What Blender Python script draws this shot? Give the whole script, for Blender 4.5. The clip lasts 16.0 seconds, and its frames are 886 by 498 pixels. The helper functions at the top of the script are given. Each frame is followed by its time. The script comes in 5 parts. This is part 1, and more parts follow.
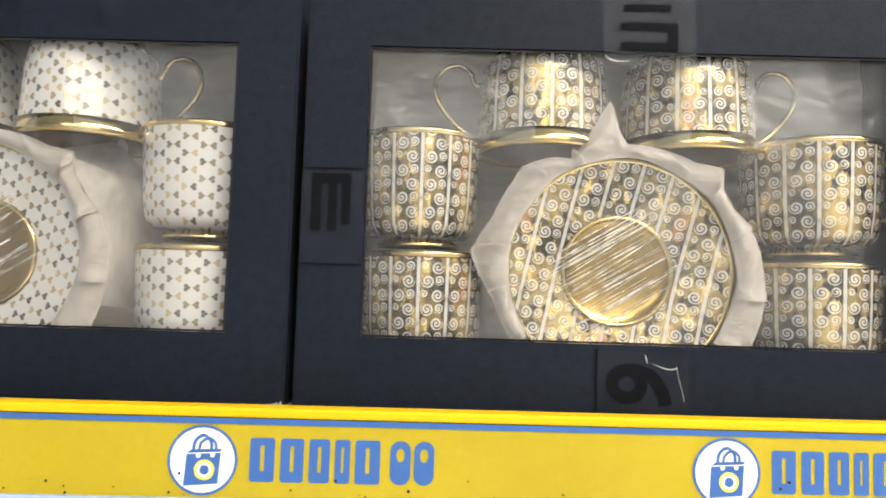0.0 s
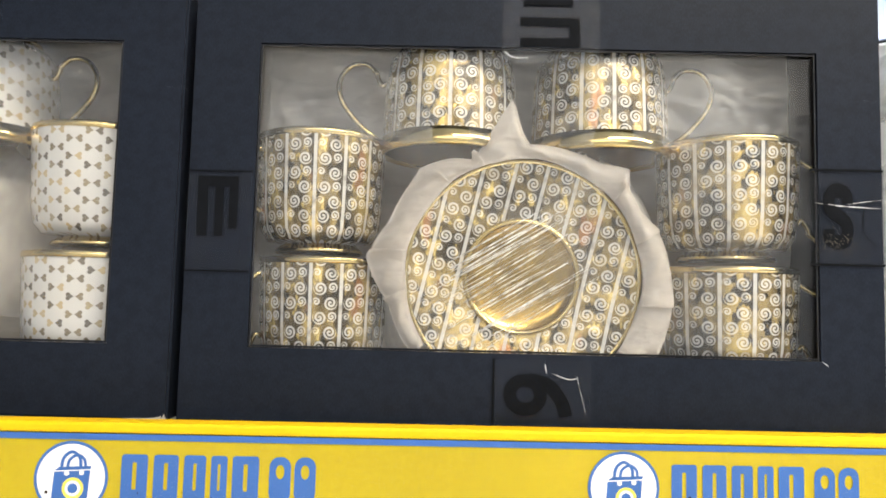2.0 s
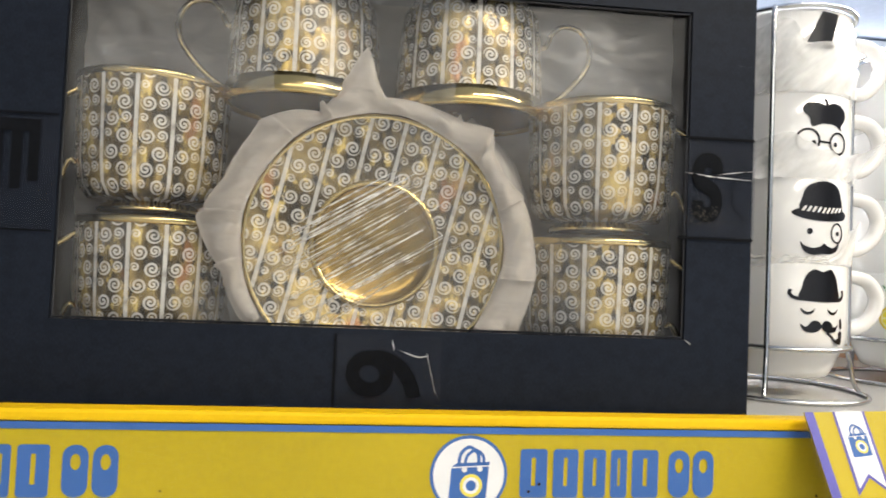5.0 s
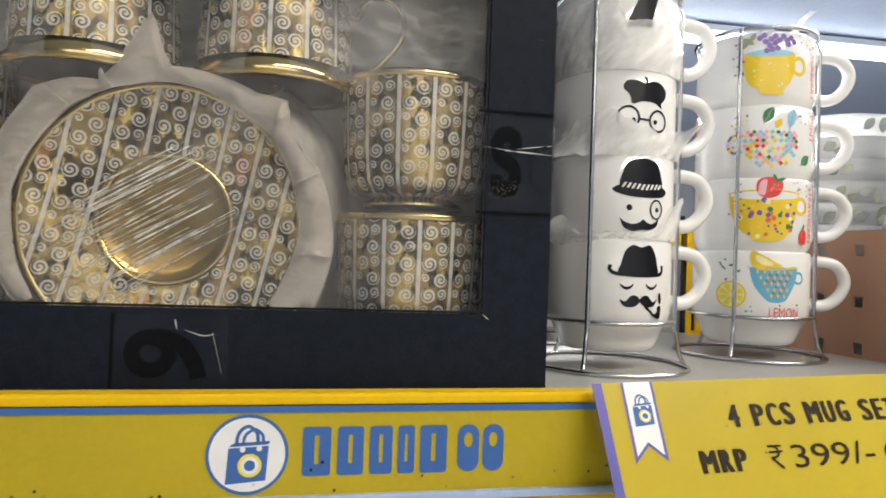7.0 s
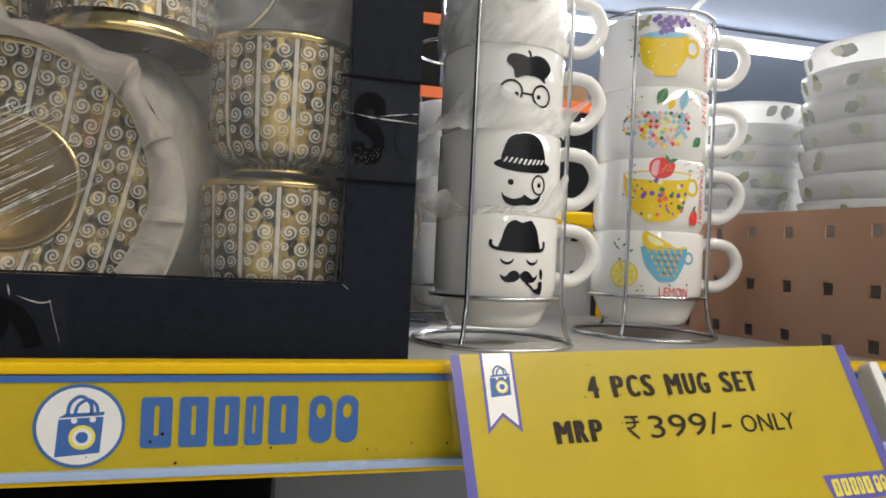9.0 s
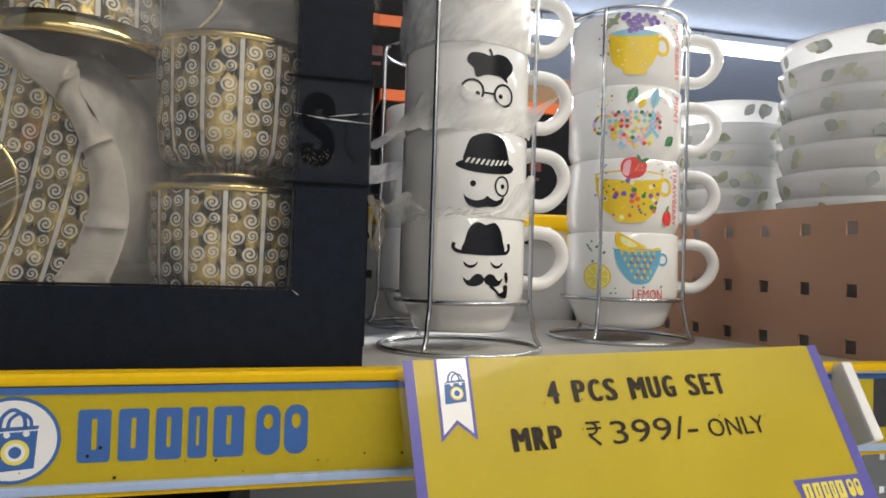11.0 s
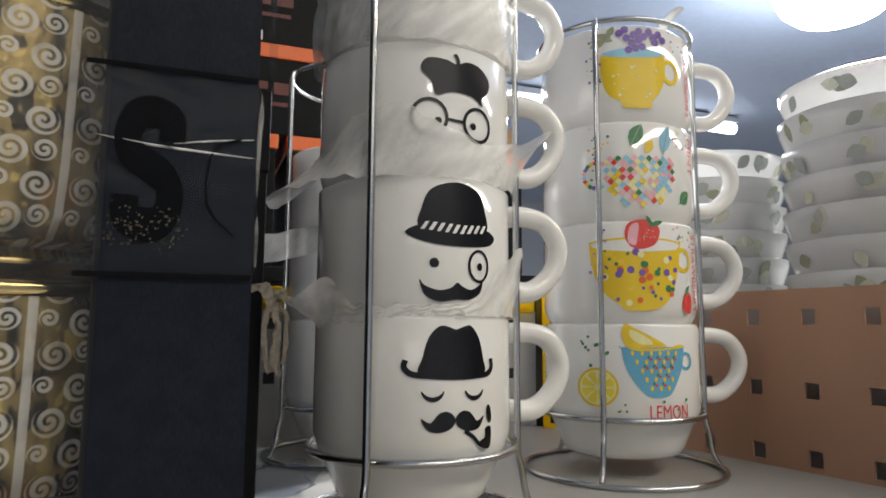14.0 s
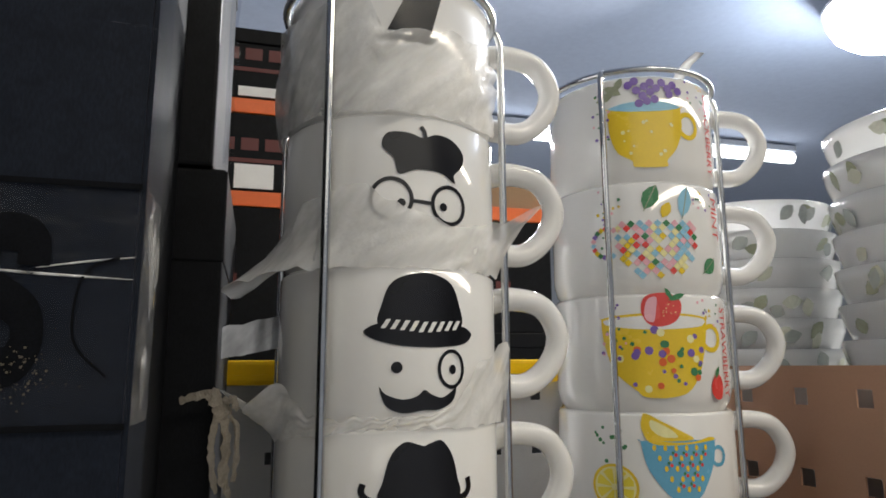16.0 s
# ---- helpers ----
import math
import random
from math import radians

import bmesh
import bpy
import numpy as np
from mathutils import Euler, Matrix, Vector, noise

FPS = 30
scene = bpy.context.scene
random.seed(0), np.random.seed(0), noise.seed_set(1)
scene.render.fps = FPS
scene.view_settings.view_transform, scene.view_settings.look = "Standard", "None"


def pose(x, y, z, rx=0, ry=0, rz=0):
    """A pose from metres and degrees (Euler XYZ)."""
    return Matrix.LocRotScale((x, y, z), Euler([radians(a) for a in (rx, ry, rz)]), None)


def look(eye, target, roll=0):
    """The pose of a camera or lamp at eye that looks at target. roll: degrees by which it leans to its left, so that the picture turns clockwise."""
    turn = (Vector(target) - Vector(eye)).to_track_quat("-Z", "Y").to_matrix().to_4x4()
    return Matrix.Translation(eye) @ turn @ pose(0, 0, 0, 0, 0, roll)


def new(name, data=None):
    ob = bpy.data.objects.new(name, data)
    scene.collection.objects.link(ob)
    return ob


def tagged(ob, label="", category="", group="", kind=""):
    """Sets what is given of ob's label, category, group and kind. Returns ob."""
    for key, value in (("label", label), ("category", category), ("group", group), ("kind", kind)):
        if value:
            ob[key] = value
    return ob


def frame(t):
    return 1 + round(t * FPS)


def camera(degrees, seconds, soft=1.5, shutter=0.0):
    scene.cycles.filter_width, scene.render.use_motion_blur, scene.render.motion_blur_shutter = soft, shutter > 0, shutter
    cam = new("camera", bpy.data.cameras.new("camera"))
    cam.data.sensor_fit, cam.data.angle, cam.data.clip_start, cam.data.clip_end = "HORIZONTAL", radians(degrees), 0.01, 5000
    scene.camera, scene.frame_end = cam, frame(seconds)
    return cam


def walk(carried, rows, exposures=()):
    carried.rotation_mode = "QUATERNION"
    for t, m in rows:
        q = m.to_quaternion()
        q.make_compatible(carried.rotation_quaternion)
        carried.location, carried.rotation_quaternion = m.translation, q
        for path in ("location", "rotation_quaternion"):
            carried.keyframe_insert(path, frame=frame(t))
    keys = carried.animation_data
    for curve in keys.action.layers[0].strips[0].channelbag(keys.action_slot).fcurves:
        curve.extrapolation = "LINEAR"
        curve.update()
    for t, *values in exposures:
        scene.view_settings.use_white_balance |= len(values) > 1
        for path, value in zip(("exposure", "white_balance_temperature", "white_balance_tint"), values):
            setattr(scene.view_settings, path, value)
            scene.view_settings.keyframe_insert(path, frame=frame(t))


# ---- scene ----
cam = camera(67.6, 16.0, soft=1.7, shutter=0.4)
PATH = [
    (0, (0.016, 0.004, 1.368), (-0.012, 2.0, 1.501), 1.7),
    (0.5, (0.047, 0.012, 1.372), (-0.01, 2.007, 1.498), 1.2),
    (1, (0.062, 0.017, 1.372), (0.035, 2.012, 1.513), 0.9),
    (1.5, (0.07, 0.017, 1.376), (0.078, 2.014, 1.499), 1.1),
    (2, (0.076, 0.021, 1.372), (0.05, 2.016, 1.514), 1.4),
    (2.5, (0.077, 0.033, 1.369), (0.071, 2.028, 1.512), 1.2),
    (3, (0.08, 0.047, 1.365), (0.084, 2.04, 1.527), 1.2),
    (3.2, (0.081, 0.055, 1.364), (0.096, 2.049, 1.527), 1.1),
    (5.3, (0.137, 0.056, 1.371), (0.327, 2.046, 1.435), 2.3),
    (5.5, (0.147, 0.05, 1.369), (0.327, 2.041, 1.429), 1.6),
    (6, (0.165, 0.049, 1.37), (0.404, 2.035, 1.414), 1.7),
    (6.5, (0.188, 0.051, 1.367), (0.471, 2.03, 1.41), 1.6),
    (7, (0.202, 0.053, 1.368), (0.533, 2.025, 1.406), 2.0),
    (7.5, (0.22, 0.053, 1.367), (0.582, 2.019, 1.415), 1.8),
    (8, (0.236, 0.055, 1.363), (0.642, 2.013, 1.411), 1.7),
    (8.5, (0.248, 0.054, 1.359), (0.68, 2.007, 1.389), 2.2),
    (9, (0.254, 0.05, 1.358), (0.702, 1.999, 1.379), 2.6),
    (11.3, (0.28, 0.057, 1.356), (0.729, 2.005, 1.417), 1.6),
    (11.5, (0.28, 0.061, 1.358), (0.733, 2.007, 1.444), 1.6),
    (12, (0.286, 0.071, 1.357), (0.719, 2.019, 1.48), 1.3),
    (12.5, (0.288, 0.095, 1.363), (0.72, 2.043, 1.494), 0.9),
    (13, (0.295, 0.135, 1.371), (0.804, 2.063, 1.521), 0.5),
    (13.5, (0.296, 0.179, 1.378), (0.89, 2.076, 1.599), 0.9),
    (14, (0.303, 0.211, 1.382), (0.994, 2.073, 1.618), 0.3),
    (14.5, (0.299, 0.224, 1.387), (1.026, 2.064, 1.68), -0.3),
    (15, (0.31, 0.235, 1.388), (1.04, 2.074, 1.681), -0.8),
    (15.5, (0.328, 0.234, 1.403), (0.979, 2.096, 1.737), -0.8),
    (16, (0.342, 0.23, 1.407), (0.876, 2.126, 1.755), -0.3),
]
EXPOSURES = [(0, 1.60), (3.2, 1.54), (5.5, 0.86), (7.0, 0.60), (9, 0.30), (12.5, 0.26), (14.0, -0.04), (16, -0.20)]
walk(cam, [(t, look(eye, target, roll)) for t, eye, target, roll in PATH],
     exposures=EXPOSURES)

# ---- world and lamps ----
world = bpy.data.worlds.new("store_air")
world.use_nodes = True
scene.world = world
world.node_tree.nodes["Background"].inputs[0].default_value = (0.80, 0.88, 1.0, 1)
world.node_tree.nodes["Background"].inputs[1].default_value = 0.025


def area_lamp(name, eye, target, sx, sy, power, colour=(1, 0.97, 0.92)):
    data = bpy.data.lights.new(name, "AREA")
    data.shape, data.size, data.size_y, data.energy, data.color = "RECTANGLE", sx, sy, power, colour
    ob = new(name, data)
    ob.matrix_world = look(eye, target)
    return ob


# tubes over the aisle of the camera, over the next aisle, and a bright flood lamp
area_lamp("aisle_tube_light", (2.15, -0.62, 3.04), (1.95, -0.28, 0), 4.2, 0.22, 72, (1, 0.905, 0.735))
# Unseen soft panel, added at the rear for front fill and broad reflections.
area_lamp("rear_soft_fill", (0.6, -2.75, 3.02), (0.5, -1.2, 1.2), 4.0, 1.6, 26, (1, 0.945, 0.83))
area_lamp("far_aisle_tube_light", (1.5, 4.1, 2.92), (1.5, 3.9, 0), 5.0, 0.2, 130, (0.98, 0.98, 0.98))
area_lamp("dome_light_beam", (2.75, 2.07, 2.82), (0.6, 0.5, 1.4), 0.30, 0.16, 260, (1, 0.98, 0.95))


# ---- materials ----
class Nodes:
    """A small hand for node trees."""

    def __init__(self, name):
        self.m = bpy.data.materials.new(name)
        self.m.use_nodes = True
        self.t = self.m.node_tree
        self.t.nodes.clear()
        self.out = self.t.nodes.new("ShaderNodeOutputMaterial")

    def add(self, kind, ins=None, **props):
        n = self.t.nodes.new(kind)
        for k, v in props.items():
            setattr(n, k, v)
        for k, v in (ins or {}).items():
            self.put(n.inputs[k], v)
        return n

    def put(self, socket, v):
        if hasattr(v, "is_output"):
            self.t.links.new(v, socket)
        elif isinstance(v, tuple) and len(v) == 3 and socket.type == "RGBA":
            socket.default_value = (*v, 1)
        else:
            socket.default_value = v

    def op(self, what, a, b=0.0, c=0.0):
        return self.add("ShaderNodeMath", {0: a, 1: b, 2: c}, operation=what).outputs[0]

    def mix(self, f, a, b):
        n = self.add("ShaderNodeMix", data_type="RGBA")
        for s, v in ((n.inputs[0], f), (n.inputs[6], a), (n.inputs[7], b)):
            self.put(s, v)
        return n.outputs[2]

    def coords(self):
        return self.add("ShaderNodeTexCoord").outputs["Object"]

    def noise(self, scale, detail=4.0, vec=None, stretch=None, rough=0.55):
        v = vec or self.coords()
        if stretch:
            v = self.add("ShaderNodeMapping", {"Vector": v, "Scale": stretch}).outputs[0]
        return self.add("ShaderNodeTexNoise", {"Vector": v, "Scale": scale, "Detail": detail, "Roughness": rough}).outputs[0]

    def ramp(self, v, lo, hi, a=0.0, b=1.0):
        return self.add("ShaderNodeMapRange", {0: v, 1: lo, 2: hi, 3: a, 4: b}).outputs[0]

    def bump(self, h, strength, dist=0.001):
        return self.add("ShaderNodeBump", {"Strength": strength, "Distance": dist, "Height": h}).outputs[0]

    def shade(self, **ins):
        names = {"base": "Base Color", "rough": "Roughness", "metal": "Metallic", "normal": "Normal", "coat": "Coat Weight", "coat_rough": "Coat Roughness",
                 "alpha": "Alpha", "emit": "Emission Color", "power": "Emission Strength", "trans": "Transmission Weight", "ior": "IOR", "spec": "Specular IOR Level",
                 "sss": "Subsurface Weight", "sheen": "Sheen Weight"}
        p = self.add("ShaderNodeBsdfPrincipled", {names[k]: v for k, v in ins.items()})
        self.t.links.new(p.outputs[0], self.out.inputs[0])
        return self.m


def surface(name, base, rough=0.5, metal=0.0, vary=0.12, fine=400.0, coarse=14.0, relief=0.15, coat=0.0, dirt=0.0, stretch=None, spec=0.5):
    """A painted or raw surface with grain and broad wear."""
    n = Nodes(name)
    a, b = n.noise(fine, 3, stretch=stretch), n.noise(coarse, 4)
    k = n.ramp(n.op("ADD", n.op("MULTIPLY", a, 0.4), n.op("MULTIPLY", b, 0.6)), 0.3, 0.7)
    lo, hi = tuple(c * (1 - vary) for c in base), tuple(min(1, c * (1 + vary)) for c in base)
    col = n.mix(k, lo, hi)
    if dirt:
        col = n.mix(n.ramp(n.noise(60, 6), 0.62, 0.75, 0, dirt), col, tuple(c * 0.45 for c in base))
    return n.shade(base=col, rough=n.ramp(b, 0.3, 0.7, rough * 0.85, min(1, rough * 1.15)), metal=metal, coat=coat, spec=spec, normal=n.bump(a, relief, 0.0004))


def clear_film(name, haze=0.05, gloss=0.10, wrinkle=0.6, scale=30.0, rough=0.12, tint=(1, 1, 1)):
    """Clear plastic: what lies behind shows through, with a crumpled gloss and a little haze."""
    n = Nodes(name)
    h = n.noise(scale, 3, stretch=(1, 1, 1.6), rough=0.5)
    nor = n.bump(h, wrinkle, 0.004)
    clear = n.add("ShaderNodeBsdfTransparent", {0: tint})
    shine = n.add("ShaderNodeBsdfGlossy", {"Roughness": rough, "Normal": nor})
    milk = n.add("ShaderNodeBsdfDiffuse", {0: (0.86, 0.86, 0.84), "Normal": nor})
    patch = n.ramp(n.noise(scale * 0.6, 4), 0.42, 0.68, haze * 0.35, haze * 1.9)
    one = n.add("ShaderNodeMixShader", {0: patch, 1: clear.outputs[0], 2: milk.outputs[0]})
    fres = n.add("ShaderNodeLayerWeight", {"Blend": 0.25, "Normal": nor}).outputs["Fresnel"]
    two = n.add("ShaderNodeMixShader", {0: n.ramp(fres, 0, 1, gloss * 0.5, gloss * 2.0), 1: one.outputs[0], 2: shine.outputs[0]})
    n.t.links.new(two.outputs[0], n.out.inputs[0])
    return n.m


def cup_glaze(name, hearts=False, flat=False, flip=False):
    """Lustre-gold glass printed with white scrolls and stripes, or white china with small gold hearts."""
    n = Nodes(name)
    co = n.coords()
    sep = n.add("ShaderNodeSeparateXYZ", {0: co})
    x, y, z = sep.outputs
    if flat:
        u, v = n.op("ADD", n.op("MULTIPLY", x, 0.97), n.op("MULTIPLY", z, -0.22)), n.op("ADD", n.op("MULTIPLY", z, 0.97), n.op("MULTIPLY", x, 0.22))
    else:
        u, v = n.op("MULTIPLY", n.op("ARCTAN2", x, n.op("MULTIPLY", y, -1.0)), 0.039 if hearts else 0.040330), z
    pu, pv = 0.0099, 0.0102
    col_i = n.op("FLOOR", n.op("DIVIDE", u, pu))
    odd = n.op("MODULO", n.op("ABSOLUTE", col_i), 2.0)
    fu = n.op("MULTIPLY", n.op("SUBTRACT", n.op("FRACT", n.op("DIVIDE", u, pu)), 0.5), pu)
    vv = n.op("ADD", n.op("DIVIDE", v, pv), n.op("MULTIPLY", odd, 0.5))
    fv = n.op("MULTIPLY", n.op("SUBTRACT", n.op("FRACT", vv), 0.5), pv)
    broad = n.noise(22, 3, stretch=(1, 1, 0.5))
    mirror_warm = n.noise(48, 3, stretch=(1.0, 1.0, 0.4))
    if hearts:
        # pairs of small hearts, tip to tip, in staggered rows
        au, av = n.op("ABSOLUTE", fu), n.op("ABSOLUTE", fv)
        wedge = n.op("MULTIPLY", n.ramp(n.op("SUBTRACT", av, n.op("MULTIPLY", n.op("SUBTRACT", au, 0.0004), 0.74)), -0.0001, 0.0002, 1, 0), n.ramp(au, 0.0032, 0.0034, 1, 0))
        du, dv = n.op("SUBTRACT", au, 0.0032), n.op("SUBTRACT", av, 0.0011)
        lobe = n.ramp(n.op("SQRT", n.op("ADD", n.op("MULTIPLY", du, du), n.op("MULTIPLY", dv, dv))), 0.0010, 0.0013, 1, 0)
        mark = n.op("MAXIMUM", wedge, lobe)
        pair = n.add("ShaderNodeCombineXYZ", {0: col_i, 1: n.op("FLOOR", vv), 2: n.op("SIGN", fu)}).outputs[0]
        tone = n.add("ShaderNodeTexWhiteNoise", {0: pair}, noise_dimensions="3D").outputs[0]
        gold = n.mix(n.ramp(tone, 0.15, 0.85), (0.15, 0.125, 0.09), (0.66, 0.52, 0.28))
        col = n.mix(mark, n.mix(broad, (0.44, 0.425, 0.395), (0.54, 0.525, 0.49)), gold)
        return n.shade(base=col, rough=0.14, metal=n.op("MULTIPLY", mark, 0.5), coat=0.5, coat_rough=0.05)
    # white stems; between two of them each row holds a large coil and a small one, swapping sides from row to row
    P, H = 0.0181, 0.0083
    stem_i = n.op("FLOOR", n.op("DIVIDE", u, P))
    f = n.op("MULTIPLY", n.op("FRACT", n.op("DIVIDE", u, P)), P)
    row = n.op("DIVIDE", v, H)
    g = n.op("MULTIPLY", n.op("SUBTRACT", n.op("FRACT", row), 0.5), H)
    par = n.op("MODULO", n.op("ABSOLUTE", n.op("ADD", stem_i, n.op("FLOOR", row))), 2.0)
    sign = n.op("SUBTRACT", 1.0, n.op("MULTIPLY", par, 2.0))

    def coil(cx0, cx1, r0, r1, pitch, cy):
        x1 = n.op("SUBTRACT", f, n.op("ADD", cx0, n.op("MULTIPLY", par, cx1 - cx0)))
        y1 = n.op("SUBTRACT", g, cy)
        rr = n.op("SQRT", n.op("ADD", n.op("MULTIPLY", x1, x1), n.op("MULTIPLY", y1, y1)))
        turn = n.op("DIVIDE", n.op("ARCTAN2", y1, n.op("MULTIPLY", x1, sign)), 2 * math.pi)
        lap = n.op("ABSOLUTE", n.op("SUBTRACT", n.op("FRACT", n.op("ADD", n.op("DIVIDE", rr, pitch), turn)), 0.5))
        edge = n.op("ADD", r0, n.op("MULTIPLY", par, r1 - r0))
        return n.op("MULTIPLY", n.ramp(lap, 0.22, 0.34, 1, 0), n.ramp(n.op("SUBTRACT", rr, edge), 0.0, 0.0003, 1, 0))

    big = coil(0.0057, 0.0122, 0.0037, 0.0037, 0.0021, 0.0)
    little = coil(0.0130, 0.0036, 0.0027, 0.0021, 0.0017, 0.0007)
    edge_d = n.op("MINIMUM", f, n.op("SUBTRACT", P, f))
    line = n.ramp(edge_d, 0.00095, 0.00115, 1, 0)
    white = n.op("MINIMUM", 1.0, n.op("ADD", n.op("ADD", big, little), line))
    # worn print: a few coils are fainter
    white = n.op("MULTIPLY", white, n.ramp(n.noise(130, 2), 0.32, 0.50, 0.45, 0.78 if flat else 0.86))
    # pale and deep gold lustre; bands up the wall and flecks are painted reflections
    mirror_bands = n.noise(70, 3, stretch=(1.0, 1.0, 0.22), rough=0.6) if not flat else n.noise(34, 4, stretch=(0.6, 1, 1.0), rough=0.6)
    mirror_flecks = n.noise(150, 3, stretch=(1.0, 1.0, 0.5), rough=0.65)
    glass = n.mix(n.ramp(mirror_bands, 0.40, 0.54), (0.075, 0.055, 0.026), (0.35, 0.255, 0.105))
    glass = n.mix(n.ramp(mirror_bands, 0.56, 0.62), glass, (0.58, 0.42, 0.15))
    glass = n.mix(n.ramp(mirror_flecks, 0.58, 0.63), glass, (0.76, 0.57, 0.20))
    glass = n.mix(n.ramp(mirror_flecks, 0.46, 0.41), glass, (0.040, 0.033, 0.022))
    glass = n.mix(n.ramp(mirror_warm, 0.66, 0.72), glass, (0.42, 0.20, 0.08))
    col = n.mix(white, glass, (0.56, 0.545, 0.51))
    wavy = n.bump(n.op("ADD", mirror_bands, n.op("MULTIPLY", mirror_flecks, 0.45)), 0.55, 0.003)
    return n.shade(base=col, rough=n.ramp(white, 0, 1, 0.27, 0.5), metal=n.ramp(white, 0, 1, 0.62, 0.0), spec=0.4, coat=0.05, coat_rough=0.10, normal=wavy)


def plain(name, base, rough=0.3, metal=0.0, coat=0.0, spec=0.5):
    """A small printed or enamelled patch of even colour, with a trace of grain."""
    return surface(name, base, rough, metal, 0.06, 900, 60, 0.05, coat, spec=spec)


def lamp_glow(name, colour, power):
    n = Nodes(name)
    return n.shade(base=(0.9, 0.9, 0.9), emit=colour, power=power)


def satin(name, base):
    n = Nodes(name)
    w = n.noise(55, 4, stretch=(1, 1, 2.2))
    weave = n.noise(2600, 2)
    col = n.mix(n.ramp(w, 0.3, 0.7), tuple(c * 0.86 for c in base), base)
    return n.shade(base=col, rough=n.ramp(w, 0.3, 0.7, 0.28, 0.42), sheen=0.4, spec=0.6, normal=n.bump(n.op("ADD", w, n.op("MULTIPLY", weave, 0.12)), 0.7, 0.003))


def card(name, base, rough=0.42):
    """Laminated card: fine linen grain, faint scuffs and pale scratches."""
    n = Nodes(name)
    g = n.noise(1500, 2, stretch=(1, 1, 0.35))
    b = n.noise(9, 4)
    sc = n.ramp(n.noise(45, 6, stretch=(0.25, 1, 3.0), rough=0.7), 0.70, 0.74)
    col = n.mix(n.ramp(b, 0.3, 0.7), tuple(c * 0.85 for c in base), tuple(c * 1.15 for c in base))
    col = n.mix(n.ramp(g, 0.35, 0.65, 0, 0.6), col, tuple(c * 1.7 for c in base))
    col = n.mix(n.ramp(n.noise(140, 3), 0.45, 0.62, 0, 0.3), col, tuple(c * 0.55 for c in base))
    col = n.mix(n.op("MULTIPLY", sc, 0.30), col, (0.22, 0.23, 0.26))
    return n.shade(base=col, rough=n.ramp(b, 0.3, 0.7, rough * 0.85, rough * 1.15), normal=n.bump(g, 0.12, 0.0003), spec=0.09)


def tissue(name):
    """Thin white tissue: slanting creases, milky, half seen through."""
    n = Nodes(name)
    turned = n.add("ShaderNodeMapping", {"Vector": n.coords(), "Rotation": (0, -0.85, 0)}).outputs[0]
    slant = n.add("ShaderNodeMapping", {"Vector": turned, "Scale": (1.0, 1.0, 0.16)}).outputs[0]
    w = n.noise(110, 4, vec=slant, rough=0.6)
    fine = n.noise(900, 2)
    hgt = n.op("ADD", w, n.op("MULTIPLY", fine, 0.08))
    thin = n.ramp(n.noise(45, 4, vec=slant), 0.35, 0.65, 0.24, 0.80)
    soft = n.add("ShaderNodeBsdfDiffuse", {0: (0.92, 0.92, 0.91), "Normal": n.bump(hgt, 0.55, 0.003)})
    back = n.add("ShaderNodeBsdfTranslucent", {0: (0.90, 0.90, 0.90)})
    shine = n.add("ShaderNodeBsdfGlossy", {"Roughness": 0.32, "Normal": n.bump(hgt, 0.9, 0.003)})
    a = n.add("ShaderNodeMixShader", {0: 0.14, 1: soft.outputs[0], 2: back.outputs[0]})
    b = n.add("ShaderNodeMixShader", {0: 0.08, 1: a.outputs[0], 2: shine.outputs[0]})
    c = n.add("ShaderNodeMixShader", {0: thin, 1: n.add("ShaderNodeBsdfTransparent").outputs[0], 2: b.outputs[0]})
    n.t.links.new(c.outputs[0], n.out.inputs[0])
    return n.m


def organza(name):
    """A sheer woven ribbon: fine even threads, partly seen through, with soft satin light along its folds."""
    n = Nodes(name)
    th = n.noise(900, 2, stretch=(0.15, 1, 1))
    fold = n.noise(28, 3, stretch=(2.5, 1, 0.5))
    nor = n.bump(n.op("ADD", fold, n.op("MULTIPLY", th, 0.05)), 0.35, 0.004)
    cloth = n.add("ShaderNodeBsdfDiffuse", {0: (0.78, 0.74, 0.68), "Normal": nor})
    shine = n.add("ShaderNodeBsdfGlossy", {0: (0.9, 0.86, 0.8), "Roughness": 0.42, "Normal": nor})
    a = n.add("ShaderNodeMixShader", {0: 0.14, 1: cloth.outputs[0], 2: shine.outputs[0]})
    b = n.add("ShaderNodeMixShader", {0: n.ramp(fold, 0.35, 0.65, 0.38, 0.62), 1: n.add("ShaderNodeBsdfTransparent").outputs[0], 2: a.outputs[0]})
    n.t.links.new(b.outputs[0], n.out.inputs[0])
    return n.m


def opal(name):
    """Opal glass: white, glossy, letting light from behind glow through."""
    n = Nodes(name)
    v = n.noise(40, 3)
    body = n.add("ShaderNodeBsdfDiffuse", {0: n.mix(v, (0.88, 0.89, 0.90), (0.93, 0.935, 0.94))})
    glow = n.add("ShaderNodeBsdfTranslucent", {0: (0.94, 0.94, 0.93)})
    shine = n.add("ShaderNodeBsdfGlossy", {"Roughness": 0.10})
    a = n.add("ShaderNodeMixShader", {0: 0.48, 1: body.outputs[0], 2: glow.outputs[0]})
    b = n.add("ShaderNodeMixShader", {0: n.add("ShaderNodeFresnel", {0: 1.5}).outputs[0], 1: a.outputs[0], 2: shine.outputs[0]})
    n.t.links.new(b.outputs[0], n.out.inputs[0])
    return n.m


